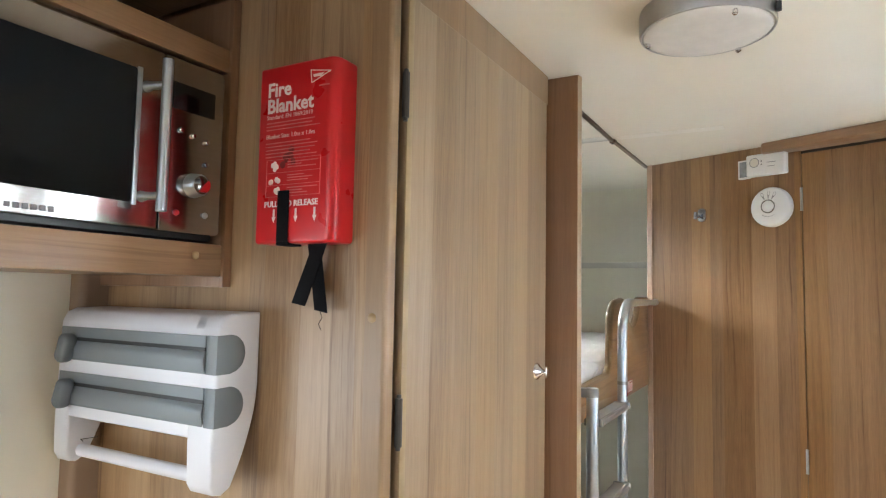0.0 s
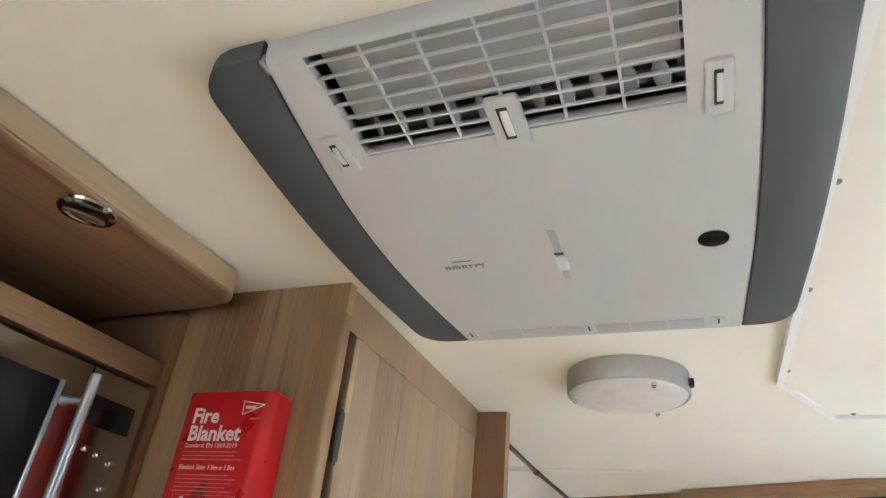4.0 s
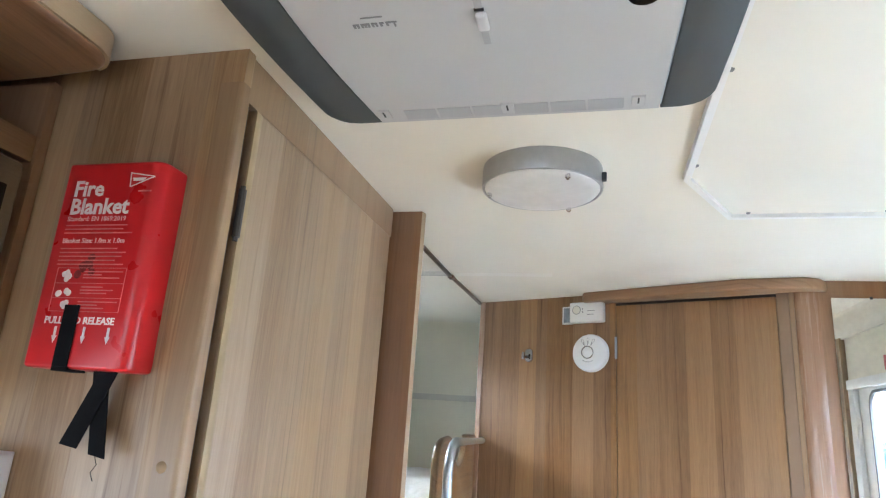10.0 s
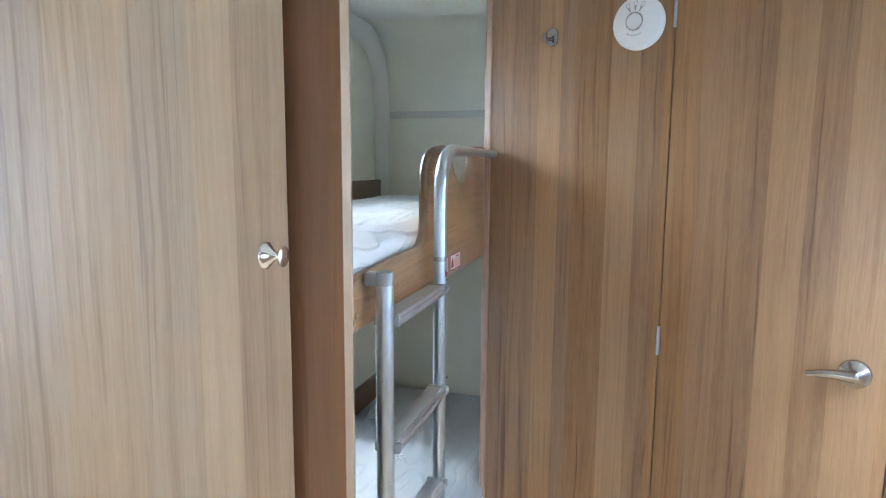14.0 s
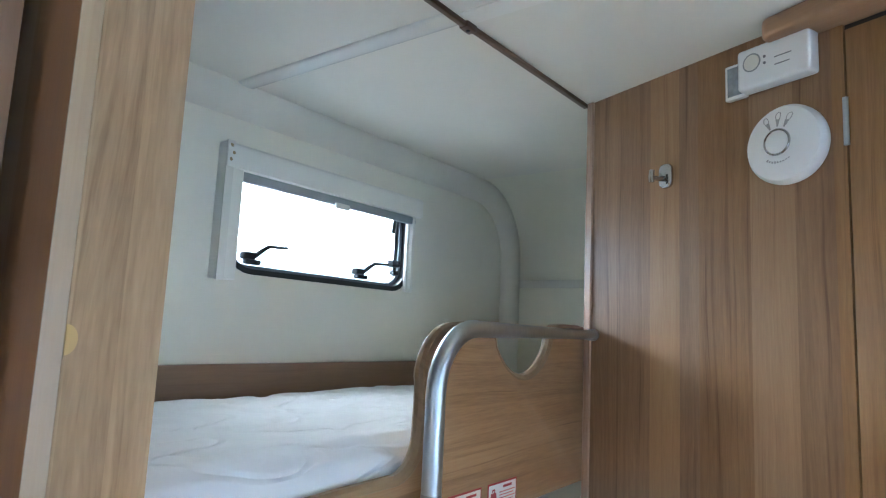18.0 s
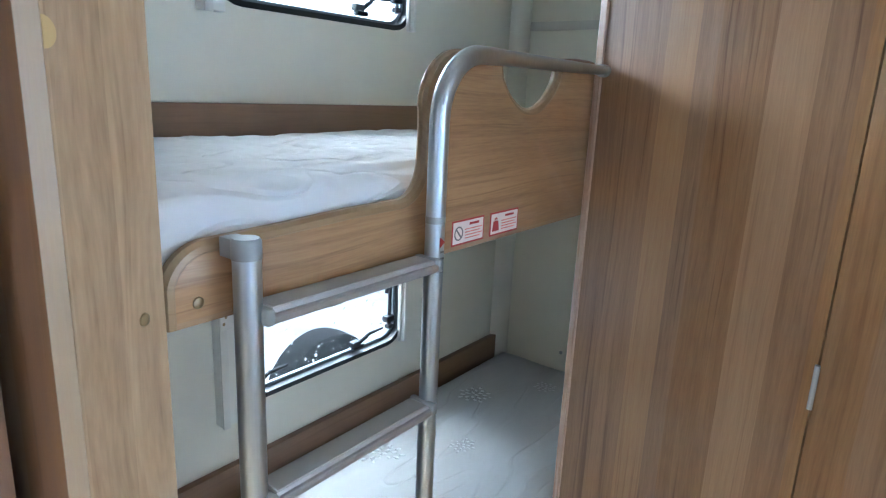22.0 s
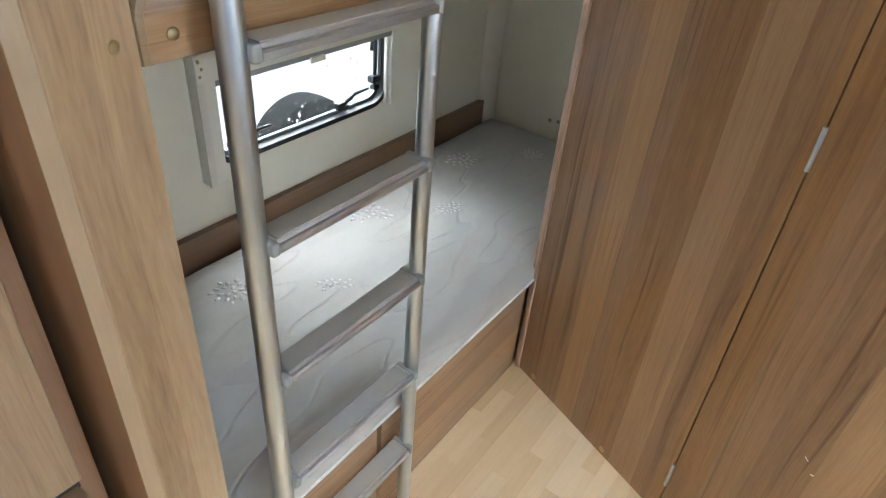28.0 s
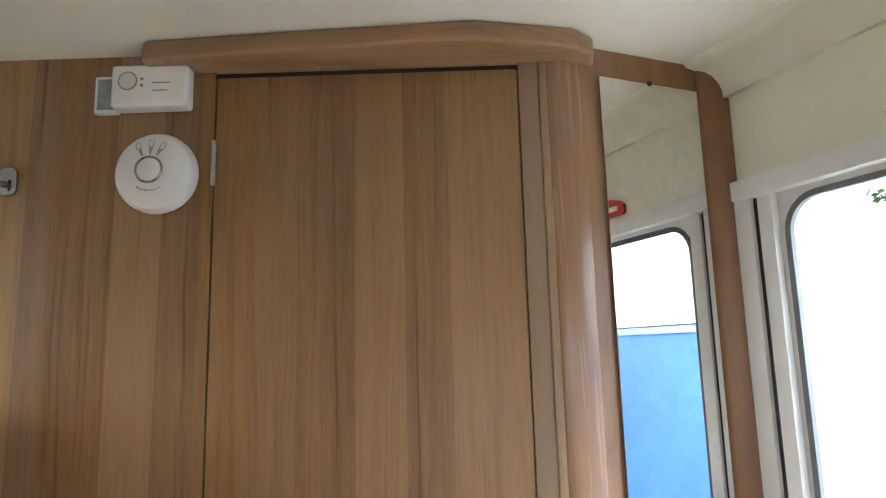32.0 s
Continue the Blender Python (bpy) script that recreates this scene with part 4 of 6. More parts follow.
# ---- bunks ----
def board_outline():
    pts = [(1.517, 1.118), (1.517, 1.160)]
    pts += arc(1.561, 1.152, 0.045, 172, 96, 7)
    pts += [(1.66, 1.200), (1.77, 1.205)]
    pts += arc(1.866, 1.268, 0.062, -84, -4, 7)
    pts += [(1.930, 1.31), (1.929, 1.345)]
    pts += arc(2.002, 1.348, 0.075, 178, 95, 9)
    pts += [(2.075, 1.429), (2.098, 1.426), (2.112, 1.418)]
    pts += [(2.118 + 0.206 * k / 12, 1.412 - 0.076 * math.sin(math.pi * (0.03 + 0.94 * k / 12)) ** 0.62) for k in range(13)]
    pts += [(2.334, 1.424), (2.350, 1.429), (2.40, 1.430), (2.462, 1.429), (2.478, 1.42), (2.478, 1.118)]
    return pts


ub = thing("upper_bunk", (-0.8, 2.3, 1.118), "upper bunk with a curved wood guard board", "bunk bed")
gb = part("guard_board", prism(board_outline(), "x", BUNK_X - 0.022, BUNK_X, 0.003, 2), M_WOOD_BOARD, ub)
edge = [Vector((BUNK_X - 0.011, y, z)) for y, z in board_outline()[:-2]]
part("edging", tube(edge, 0.0116, 10), M_WOOD_EDGING, gb, "rounded edging strip")
part("base_board", box(X_OUT + 0.003, BUNK_X - 0.023, 1.49, Y_REAR - 0.005, 1.122, 1.14), M_WOOD_EDGE, ub)
part("wall_batten", box(X_OUT + 0.001, X_OUT + 0.022, 1.49, Y_REAR - 0.05, 1.20, 1.325, 0.002), M_BATTEN, ub, "dark wood batten along the wall")
part("screw", lathe([(0, 0.0035), (0.003, 0.0035), (0.0062, 0.0015), (0.0066, 0)], pose(BUNK_X, 1.545, 1.142, 0, 90, 0), 16), M_BRASS, ub, "bronzed screw cap")


M_PIPING = plain("white_piping", (0.78, 0.78, 0.775), 0.8, vary=0.06, big=40.0, grain=0.5, grain_scale=600)


part("end_cap", prism([(2.340, 1.436), (2.352, 1.4425), (2.38, 1.4445), (2.44, 1.4445), (2.466, 1.4425), (2.476, 1.436)], "x", BUNK_X - 0.024, BUNK_X + 0.003, 0.003, 3), M_BATTEN, ub, "dark brown cap over the board end")


def mattress(name, x0, x1, y0, y1, z0, z1, label, r=0.03, soft=1.0):
    bm = bmesh.new()
    nx, ny = (60, 180) if soft > 1.5 else (18, 50)
    top = [[None] * (ny + 1) for _ in range(nx + 1)]
    for i in range(nx + 1):
        for j in range(ny + 1):
            x, y = x0 + (x1 - x0) * i / nx, y0 + (y1 - y0) * j / ny
            e = min(x - x0, x1 - x, y - y0, y1 - y)
            drop = 0 if e > r else r - math.sqrt(max(0, r * r - (r - e) ** 2))
            bumps = soft * 0.0035 * noise.noise(Vector((x * 9, y * 5, z1 * 7))) + soft * 0.002 * noise.noise(Vector((x * 24, y * 13, 3)))
            if soft > 1.5:
                bumps -= 0.0055 * max(0.0, 1 - 9 * abs(noise.noise(Vector((x * 15 + 3, y * 6.5, 1.7))))) + 0.005 * max(0.0, 1 - 8 * abs(noise.noise(Vector((x * 21, y * 9, 9.2))))) * max(0.0, noise.noise(Vector((x * 6, y * 5, 4.1))) + 0.35)
            top[i][j] = bm.verts.new((x, y, z1 - drop * 0.85 + bumps))
    for i in range(nx):
        for j in range(ny):
            bm.faces.new((top[i][j], top[i + 1][j], top[i + 1][j + 1], top[i][j + 1]))
    rim = [top[i][0] for i in range(nx + 1)] + [top[nx][j] for j in range(1, ny + 1)] + [top[i][ny] for i in range(nx - 1, -1, -1)] + [top[0][j] for j in range(ny - 1, 0, -1)]
    low = [bm.verts.new((v.co.x, v.co.y, z0)) for v in rim]
    for k in range(len(rim)):
        bm.faces.new((rim[k], low[k], low[(k + 1) % len(rim)], rim[(k + 1) % len(rim)]))
    bm.faces.new(low)
    bmesh.ops.recalc_face_normals(bm, faces=bm.faces)
    t = thing(name, ((x0 + x1) / 2, (y0 + y1) / 2, z0), label, "mattress")
    part("cover", bm, M_MATTRESS if soft > 1.5 else M_MATTRESS_LOW, t, smooth=70)
    for zz in (z0 + 0.010,):
        part("piping", tube([(x1 + 0.001, y0 + 0.02, zz), (x1 + 0.001, (y0 + y1) / 2, zz), (x1 + 0.001, y1 - 0.02, zz)], 0.0032, 8), M_PIPING, t)
    return t


mattress("upper_mattress", X_OUT + 0.023, BUNK_X - 0.026, 1.50, Y_REAR - 0.03, 1.141, 1.262, "bare white mattress on the upper bunk", 0.06, 2.2)

lb = thing("lower_bunk", (-0.8, 2.3, 0.0), "lower bunk box with a plain wood front", "bunk bed")
part("front_board", box(-0.497, -0.476, 1.87, 2.47, 0.0, 0.303, 0.002), M_WOOD_BOARD, lb)
lk = part("locker_door", box(-0.492, -0.472, 1.492, 1.852, 0.012, 0.298, 0.003), M_WOOD_BOARD, lb, "locker door under the bed")
part("finger_hole", lathe([(0, 0.0015), (0.028, 0.0015), (0.03, 0.0)], pose(-0.472, 1.745, 0.155, 0, 90, 0), 24), M_DARK, lk, "dark round finger hole")
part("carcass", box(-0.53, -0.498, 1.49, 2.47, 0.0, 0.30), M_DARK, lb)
part("bed_board", box(X_OUT + 0.003, -0.47, 1.49, Y_REAR - 0.005, 0.303, 0.315), M_WOOD_EDGE, lb)
part("wall_batten", box(X_OUT + 0.001, X_OUT + 0.022, 1.49, Y_REAR - 0.05, 0.30, 0.452, 0.002), M_BATTEN, lb, "dark wood batten along the wall")
lm = mattress("lower_mattress", X_OUT + 0.023, -0.462, 1.495, Y_REAR - 0.02, 0.315, 0.388, "bare pale grey mattress with woven white flowers", 0.038)
# woven flowers on the cover
M_FLOWER = plain("raised_white_thread", (0.76, 0.76, 0.755), 0.8, vary=0.02)


def flower(cx, cyy, size, turn):
    bm = bmesh.new()
    for k in range(22):
        a = radians(turn + 137.5 * k)
        r = size * math.sqrt((k + 0.4) / 22)
        m = Matrix.Translation((cx + r * math.cos(a), cyy + r * math.sin(a), 0.3885)) @ Matrix.Rotation(a, 4, "Z") @ Matrix.Diagonal((1.25, 0.8, 0.09, 1))
        bmesh.ops.create_icosphere(bm, subdivisions=1, radius=size * 0.15, matrix=m)
    return bm


for cx, cyy, s, tn in ((-0.94, 2.815, 0.055, 10), (-0.79, 3.025, 0.038, 40), (-0.935, 2.35, 0.058, 25), (-0.793, 2.533, 0.04, 60), (-0.792, 2.058, 0.045, 15), (-0.94, 1.88, 0.05, 5)):
    part("woven_flower", flower(cx, cyy, s, tn), M_FLOWER, lm, smooth=180)


def warning_label(y0, y1, kind):
    t = thing("warning_label", (BUNK_X, (y0 + y1) / 2, 1.125), "white warning sticker with a red border on the guard board", "sticker", "bunk warning stickers")
    x, z0, z1 = BUNK_X, 1.126, 1.168
    part("border", box(x - 0.001, x + 0.0006, y0, y1, z0, z1), M_PRINT_RED, t, smooth=0)
    part("field", box(x, x + 0.0010, y0 + 0.003, y1 - 0.003, z0 + 0.003, z1 - 0.003), M_PRINT, t, smooth=0)
    xx = x + 0.0016
    if kind == "ban":
        part("ban_ring", ring_prism(round_rect(y0 + 0.006, y0 + 0.030, z0 + 0.008, z0 + 0.032, 0.012), round_rect(y0 + 0.0085, y0 + 0.0275, z0 + 0.0105, z0 + 0.0295, 0.0095), "x", xx - 0.001, xx), M_PRINT_GREY, t)
        part("ban_bar", prism([(y0 + 0.009, z0 + 0.028), (y0 + 0.011, z0 + 0.030), (y0 + 0.027, z0 + 0.012), (y0 + 0.025, z0 + 0.010)], "x", xx - 0.001, xx), M_PRINT_GREY, t)
    else:
        part("weight_sign", join(prism([(y0 + 0.007, z0 + 0.008), (y0 + 0.028, z0 + 0.008), (y0 + 0.025, z0 + 0.026), (y0 + 0.010, z0 + 0.026)], "x", xx - 0.001, xx), ring_prism(round_rect(y0 + 0.0135, y0 + 0.0215, z0 + 0.0262, z0 + 0.0322, 0.002), round_rect(y0 + 0.0155, y0 + 0.0195, z0 + 0.0262, z0 + 0.0302, 0.001), "x", xx - 0.001, xx)), M_PRINT_RED, t)
    part("heading", box(xx - 0.001, xx, y0 + 0.048, y0 + 0.076, z1 - 0.011, z1 - 0.007), M_PRINT_RED, t, smooth=0)
    for k in range(4):
        part("text_line", box(xx - 0.001, xx, y0 + 0.036, y1 - 0.007 - 0.006 * (k % 2), z1 - 0.018 - 0.005 * k, z1 - 0.0165 - 0.005 * k), M_PRINT_FADED, t, smooth=0)


warning_label(1.994, 2.086, "ban")
warning_label(2.106, 2.200, "weight")

# ---- bunk ladder and grab rail ----
LX, LY0, LY1 = -0.436, 1.582, 1.9045
ld = thing("bunk_ladder", (LX, (LY0 + LY1) / 2, 0.0), "satin aluminium bunk ladder with a curved grab rail", "ladder")
part("side_rail", tube([(LX, LY0, z) for z in (0.012, 0.4, 0.8, 1.20)], 0.0155, 18), M_ALU, ld)
part("top_cap", join(tube([(LX, LY0, 1.191), (LX, LY0, 1.210), (LX, LY0, 1.2135)], [0.0163, 0.0163, 0.0140], 18), box(LX - 0.033, LX, LY0 - 0.0115, LY0 + 0.0115, 1.189, 1.2115, 0.003)), M_ALU_CAP, ld, "grey plastic hook cap")
R_B = 0.095
bend = [(LX, LY1, z) for z in (0.012, 0.4, 0.8, 1.1, 1.2, 1.28)] + [(LX, LY1 + R_B - R_B * math.cos(radians(a)), 1.33 + R_B * math.sin(radians(a))) for a in range(0, 91, 9)] + [(LX, y, 1.425) for y in (2.1, 2.25, 2.38, 2.452)]
part("grab_rail", tube(bend, [0.0145] * (len(bend) - 5) + [0.0135, 0.0122, 0.0108, 0.0098, 0.0092], 18), M_ALU, ld, "side rail curving into a grab rail")
part("rail_socket", tube([(LX - 0.004, 2.438, 1.425), (LX - 0.006, 2.462, 1.425)], 0.0125, 18), M_ALU_CAP, ld)
for yy, zz in ((2.375, 1.425),):
    part("rail_bracket", box(BUNK_X - 0.002, LX - 0.004, yy - 0.012, yy + 0.012, zz - 0.007, zz + 0.007, 0.003), M_ALU_CAP, ld)
part("rail_sleeve", tube([(LX, LY1, 1.185), (LX, LY1, 1.195)], 0.0149, 18), M_ALU_CAP, ld)
part("arrow_mark", prism([(LY1 - 0.006, 1.150), (LY1 + 0.005, 1.158), (LY1 - 0.006, 1.166)], "x", LX + 0.0142, LX + 0.0152), M_PRINT_RED, ld, "small red arrow mark")
for k in range(4):
    part("mark", box(LX + 0.0144, LX + 0.0152, LY1 - 0.004, LY1 + 0.004, 1.142 - 0.010 * k, 1.145 - 0.010 * k), M_PRINT_GREY, ld, smooth=0)
for z in (1.130, 0.901, 0.683, 0.456, 0.236):
    rg = part("rung", prism([(LX - 0.024, z - 0.006), (LX - 0.018, z - 0.010), (LX + 0.010, z - 0.010), (LX + 0.014, z - 0.0125), (LX + 0.021, z - 0.0125), (LX + 0.0235, z - 0.0095), (LX + 0.0235, z - 0.004), (LX + 0.021, z - 0.0015), (LX + 0.0165, z - 0.0015), (LX + 0.015, z + 0.003), (LX - 0.02, z + 0.004), (LX - 0.024, z)], "y", LY0 + 0.018, LY1 - 0.018), M_ALU_Y, ld)
    part("tread", box(LX - 0.020, LX + 0.014, LY0 + 0.022, LY1 - 0.022, z + 0.0025, z + 0.0052, 0.001), M_TREAD, rg)
    for yy, s in ((LY0 + 0.012, 1), (LY1 - 0.012, -1)):
        part("end_fitting", box(LX - 0.0245, LX + 0.0245, yy - 0.006, yy + 0.0065, z - 0.0135, z + 0.0062, 0.005, 3), M_ALU_CAP, rg)
for yy in (LY0, LY1):
    part("foot", tube([(LX, yy, 0.0), (LX, yy, 0.02)], 0.0185, 18), M_ALU_CAP, ld, "grey plastic foot")

# ---- fittings on the washroom wall ----
M_MARK = plain("faint_grey_print", (0.36, 0.355, 0.35), 0.45)
sa = thing("smoke_alarm", WALL_P + WALL_U * 0.459 + Vector((0, 0, 1.743)), "round white smoke alarm on the washroom wall", "smoke alarm")
sm = WALL_M @ pose(0.459, 0, 1.743, 90, 0, 0)
part("base", lathe([(0, 0.0), (0.063, 0.0), (0.065, 0.006), (0.065, 0.016), (0.060, 0.024), (0.045, 0.030), (0.024, 0.0325), (0.0, 0.033)], sm, 48), M_WHITE, sa)
bs = sm @ pose(-0.003, 0.001, 0)
part("button_ring", lathe([(0.0190, 0.030), (0.0190, 0.0345), (0.0205, 0.0350), (0.0222, 0.0342), (0.0226, 0.030), (0.0190, 0.030)], bs, 36), M_HOOK, sa, "chrome ring round the test button")
part("test_button", lathe([(0, 0.0355), (0.016, 0.0352), (0.019, 0.0335), (0.0192, 0.03)], bs, 32), M_WHITE, sa)
def dome(r):
    """Height of the alarm's cover at a radius."""
    return 0.0325 - 0.119 * (r - 0.024) if r < 0.045 else 0.0300 - 0.4 * (r - 0.045)


for a in (-26, 2, 27):
    mk = bs @ pose(0, 0, 0, 0, 0, -a)
    vm = part("vent_mark", moved(prism([(-0.0011, 0.0255), (0.0011, 0.0255), (0.0030, 0.0375), (-0.0030, 0.0375)], "z", 0.0300, dome(0.0255) + 0.0003), mk), M_MARK, sa, "grey wedge mark")
    part("vent_loop", moved(tube([(0.0040 * math.cos(radians(b)), 0.0435 + 0.0068 * math.sin(radians(b)), dome(0.0435 + 0.0068 * math.sin(radians(b))) + 0.0002) for b in range(-70, 251, 20)], 0.0006, 6), mk), M_MARK, vm)
for k in range(9):
    a = -32 + 8 * k
    part("lettering_bar", moved(box(-0.0015, 0.0013, -0.0345, -0.0315 + 0.0012 * (k % 3 == 0), 0.0300, dome(0.033) + 0.0003), bs @ pose(0, 0, 0, 0, 0, a)), M_MARK, sa, smooth=0)
ca = thing("carbon_monoxide_alarm", WALL_P + WALL_U * 0.435 + Vector((0, 0, 1.855)), "small white carbon monoxide alarm under the pelmet", "gas alarm")
part("body", on_wall(box(0.386, 0.510, -0.031, 0.0, 1.849, 1.921, 0.007, 3)), M_WHITE, ca)
part("date_tab", on_wall(box(0.350, 0.389, -0.012, 0.0, 1.847, 1.911, 0.003)), M_WHITE, ca)
part("tab_window", on_wall(box(0.356, 0.385, -0.0132, -0.011, 1.853, 1.905)), plain("grey_lcd", (0.30, 0.33, 0.36), 0.2, vary=0.25, big=60), ca, "grey tinted window")
part("test_button", lathe([(0, 0.0), (0.013, 0.0), (0.014, -0.0008)], WALL_M @ pose(0.414, -0.0322, 1.893, 90, 0, 0), 28), M_WHITE_OLD, ca)
part("button_ring", lathe([(0.0145, 0.0005), (0.016, 0.0005), (0.016, -0.0015), (0.0145, -0.0015), (0.0145, 0.0005)], WALL_M @ pose(0.414, -0.0312, 1.893, 90, 0, 0), 28), M_ALU_CAP, ca)
for zz in (1.885, 1.896):
    part("indicator", lathe([(0, 0.001), (0.0025, 0.0005), (0.0025, -0.001)], WALL_M @ pose(0.437, -0.0312, zz, 90, 0, 0), 12), M_PRINT_GREY, ca)
for q, zz in enumerate((1.888, 1.875)):
    part("print_line", on_wall(box(0.454, 0.482 - 0.003 * q, -0.0316, -0.030, zz, zz + 0.0016)), M_PRINT_GREY, ca, smooth=0)
hk = thing("coat_hook", WALL_P + WALL_U * 0.209 + Vector((0, 0, 1.73)), "small chrome coat hook on the washroom wall", "hook")
part("plate", on_wall(prism(round_rect(0.200, 0.231, 1.714, 1.763, 0.013), "y", -0.012, 0.0, 0.005, 3)), M_HOOK, hk)
part("prong", on_wall(join(tube([(0.214, -0.010, 1.733), (0.212, -0.024, 1.731), (0.210, -0.036, 1.732)], [0.0058, 0.0046, 0.0046], 12), tube([(0.209, -0.039, 1.722), (0.209, -0.040, 1.732), (0.209, -0.038, 1.746)], [0.0052, 0.0058, 0.0050], 12))), M_HOOK, hk)



# ---- things on the wardrobe's end panel ----
fb = thing("fire_blanket", (-0.61, WY, 1.51), "red plastic fire blanket case with white print", "fire blanket")
FX0, FX1, FZ0, FZ1, FY = -0.681, -0.538, 1.508, 1.768, 0.668
part("case", prism([(FX0, WY), (FX0, FY + 0.006), *arc(FX0 + 0.005, FY + 0.005, 0.005, 180, 270, 3), *arc(FX1 - 0.016, FY + 0.016, 0.016, 270, 360, 6), (FX1, WY)], "z", FZ0, FZ1, 0.005, 3), M_RED, fb, smooth=50)


def on_panel(x, z, y=FY, turn=0.0):
    return pose(x, y - 0.0002, z, 90, 0, 0) @ pose(0, 0, 0, 0, 0, turn)


part("title", join(lettering("Fire", 0.029, on_panel(FX0 + 0.017, 1.7225), bold=0.0007), lettering("Blanket", 0.029, on_panel(FX0 + 0.017, 1.6985), bold=0.0007)), M_PRINT, fb, smooth=0)
part("standard_line", lettering("Standard: EN 1869:2019", 0.0088, on_panel(FX0 + 0.017, 1.689)), M_PRINT_PINK, fb, smooth=0)
part("size_line", lettering("Blanket Size: 1.0m x 1.0m", 0.0088, on_panel(FX0 + 0.017, 1.6605), bold=0.0001), M_PRINT_PINK, fb, smooth=0)
part("release_line", join(lettering("PULL T", 0.0118, on_panel(FX0 + 0.018, 1.5605), bold=0.0003), lettering("O RELEASE", 0.0118, on_panel(FX0 + 0.0605, 1.5605), bold=0.0003)), M_PRINT, fb, smooth=0)
bx, bz = FX0 + 0.097, 1.7325
part("badge", join(prism([(bx, bz + 0.020), (bx + 0.036, bz + 0.0142), (bx + 0.036, bz + 0.0130), (bx, bz + 0.0188)], "y", FY - 0.0006, FY + 0.0005), prism([(bx, bz + 0.020), (bx + 0.0013, bz + 0.020), (bx + 0.0033, bz + 0.001), (bx + 0.0020, bz + 0.001)], "y", FY - 0.0006, FY + 0.0005),
     prism([(bx + 0.002, bz + 0.001), (bx + 0.004, bz + 0.0005), (bx + 0.036, bz + 0.0130), (bx + 0.035, bz + 0.0140)], "y", FY - 0.0006, FY + 0.0005), prism([(bx + 0.005, bz + 0.0125), (bx + 0.024, bz + 0.0125), (bx + 0.020, bz + 0.0085), (bx + 0.006, bz + 0.0085)], "y", FY - 0.0006, FY + 0.0005),
     ), M_PRINT, fb, "white wedge emblem", smooth=0)
part("emblem_line", box(bx + 0.016, bx + 0.034, FY - 0.0005, FY + 0.0005, 1.7265, 1.7282), M_PRINT_FADED, fb, smooth=0)
rp = random.Random(7)
for k, zz in enumerate((1.6835, 1.6785, 1.6735, 1.6535, 1.6485, 1.6435, 1.6385, 1.6335)):
    part("print_line", box(FX0 + 0.017, FX0 + 0.118 + rp.uniform(-0.02, 0.008), FY - 0.0005, FY + 0.0005, zz - 0.0008, zz + 0.0006), M_PRINT_FADED, fb, smooth=0)
PZ = (1.629, 1.610, 1.592, 1.5755)
for za, zb in zip(PZ, PZ[1:]):
    part("picture_frame", join(box(FX0 + 0.020, FX0 + 0.120, FY - 0.0005, FY + 0.0005, za - 0.0006, za), box(FX0 + 0.020, FX0 + 0.0206, FY - 0.0005, FY + 0.0005, zb, za), box(FX0 + 0.1194, FX0 + 0.120, FY - 0.0005, FY + 0.0005, zb, za)), M_PRINT_FADED, fb, smooth=0)
    part("pictogram", join(*[lathe([(0, 0.0006), (rp.uniform(0.002, 0.0045), 0.0005), (0.0046, -0.0002)], pose(FX0 + 0.027 + rp.uniform(0, 0.02), FY, rp.uniform(zb + 0.004, za - 0.004), 90, 0, 0), 9) for _ in range(4)]), M_PRINT, fb)
    for q in range(3):
        part("print_line", box(FX0 + 0.060, FX0 + rp.uniform(0.084, 0.116), FY - 0.0005, FY + 0.0005, za - 0.0055 - 0.0038 * q, za - 0.0042 - 0.0038 * q), M_PRINT_FADED, fb, smooth=0)
part("picture_frame", box(FX0 + 0.020, FX0 + 0.120, FY - 0.0005, FY + 0.0005, 1.5749, 1.5755), M_PRINT_FADED, fb, smooth=0)
for ax in (FX0 + 0.037, FX0 + 0.078, FX0 + 0.112):
    part("arrow", prism([(ax - 0.0016, 1.557), (ax + 0.0016, 1.557), (ax + 0.0016, 1.546), (ax + 0.0036, 1.546), (ax, 1.5375), (ax - 0.0036, 1.546), (ax - 0.0016, 1.546)], "y", FY - 0.0006, FY + 0.0005), M_PRINT, fb, smooth=0)
part("scuff", join(*[lathe([(0, 0.0005), (rp.uniform(0.002, 0.006), 0.0003), (0.0065, -0.0003)], pose(FX0 + 0.062 + rp.gauss(0, 0.006), FY, 1.636 + rp.gauss(0, 0.006), 90, 0, 0), 8) for _ in range(7)]), plain("dark_smudge", (0.20, 0.02, 0.02), 0.6, vary=0.3, big=200), fb, "dark smudge")
part("pull_tab", join(box(FX0 + 0.045, FX0 + 0.066, FY - 0.0026, FY - 0.0006, FZ0 + 0.002, 1.583, 0.0006), box(FX0 + 0.045, FX0 + 0.066, FY - 0.0026, FY + 0.028, FZ0 - 0.003, FZ0 + 0.002, 0.0008)), M_STRAP, fb, "black webbing pull tab")
hang = lambda a, b, w: prism([(a[0] - w, a[1]), (a[0] + w, a[1]), (b[0] + w, b[1] - 0.001), (b[0] - w, b[1] + 0.003)], "y", FY + 0.02 - a[2], FY + 0.0215 - a[2], 0.0003)
part("pull_tab", hang((FX1 - 0.036, FZ0 + 0.002, 0.0), (FX1 - 0.073, 1.421, 0), 0.0125), M_STRAP, fb, "loose webbing strap hanging down")
part("pull_tab", hang((FX1 - 0.050, FZ0 + 0.002, -0.003), (FX1 - 0.034, 1.412, 0), 0.0115), M_STRAP, fb, "loose webbing strap hanging down")
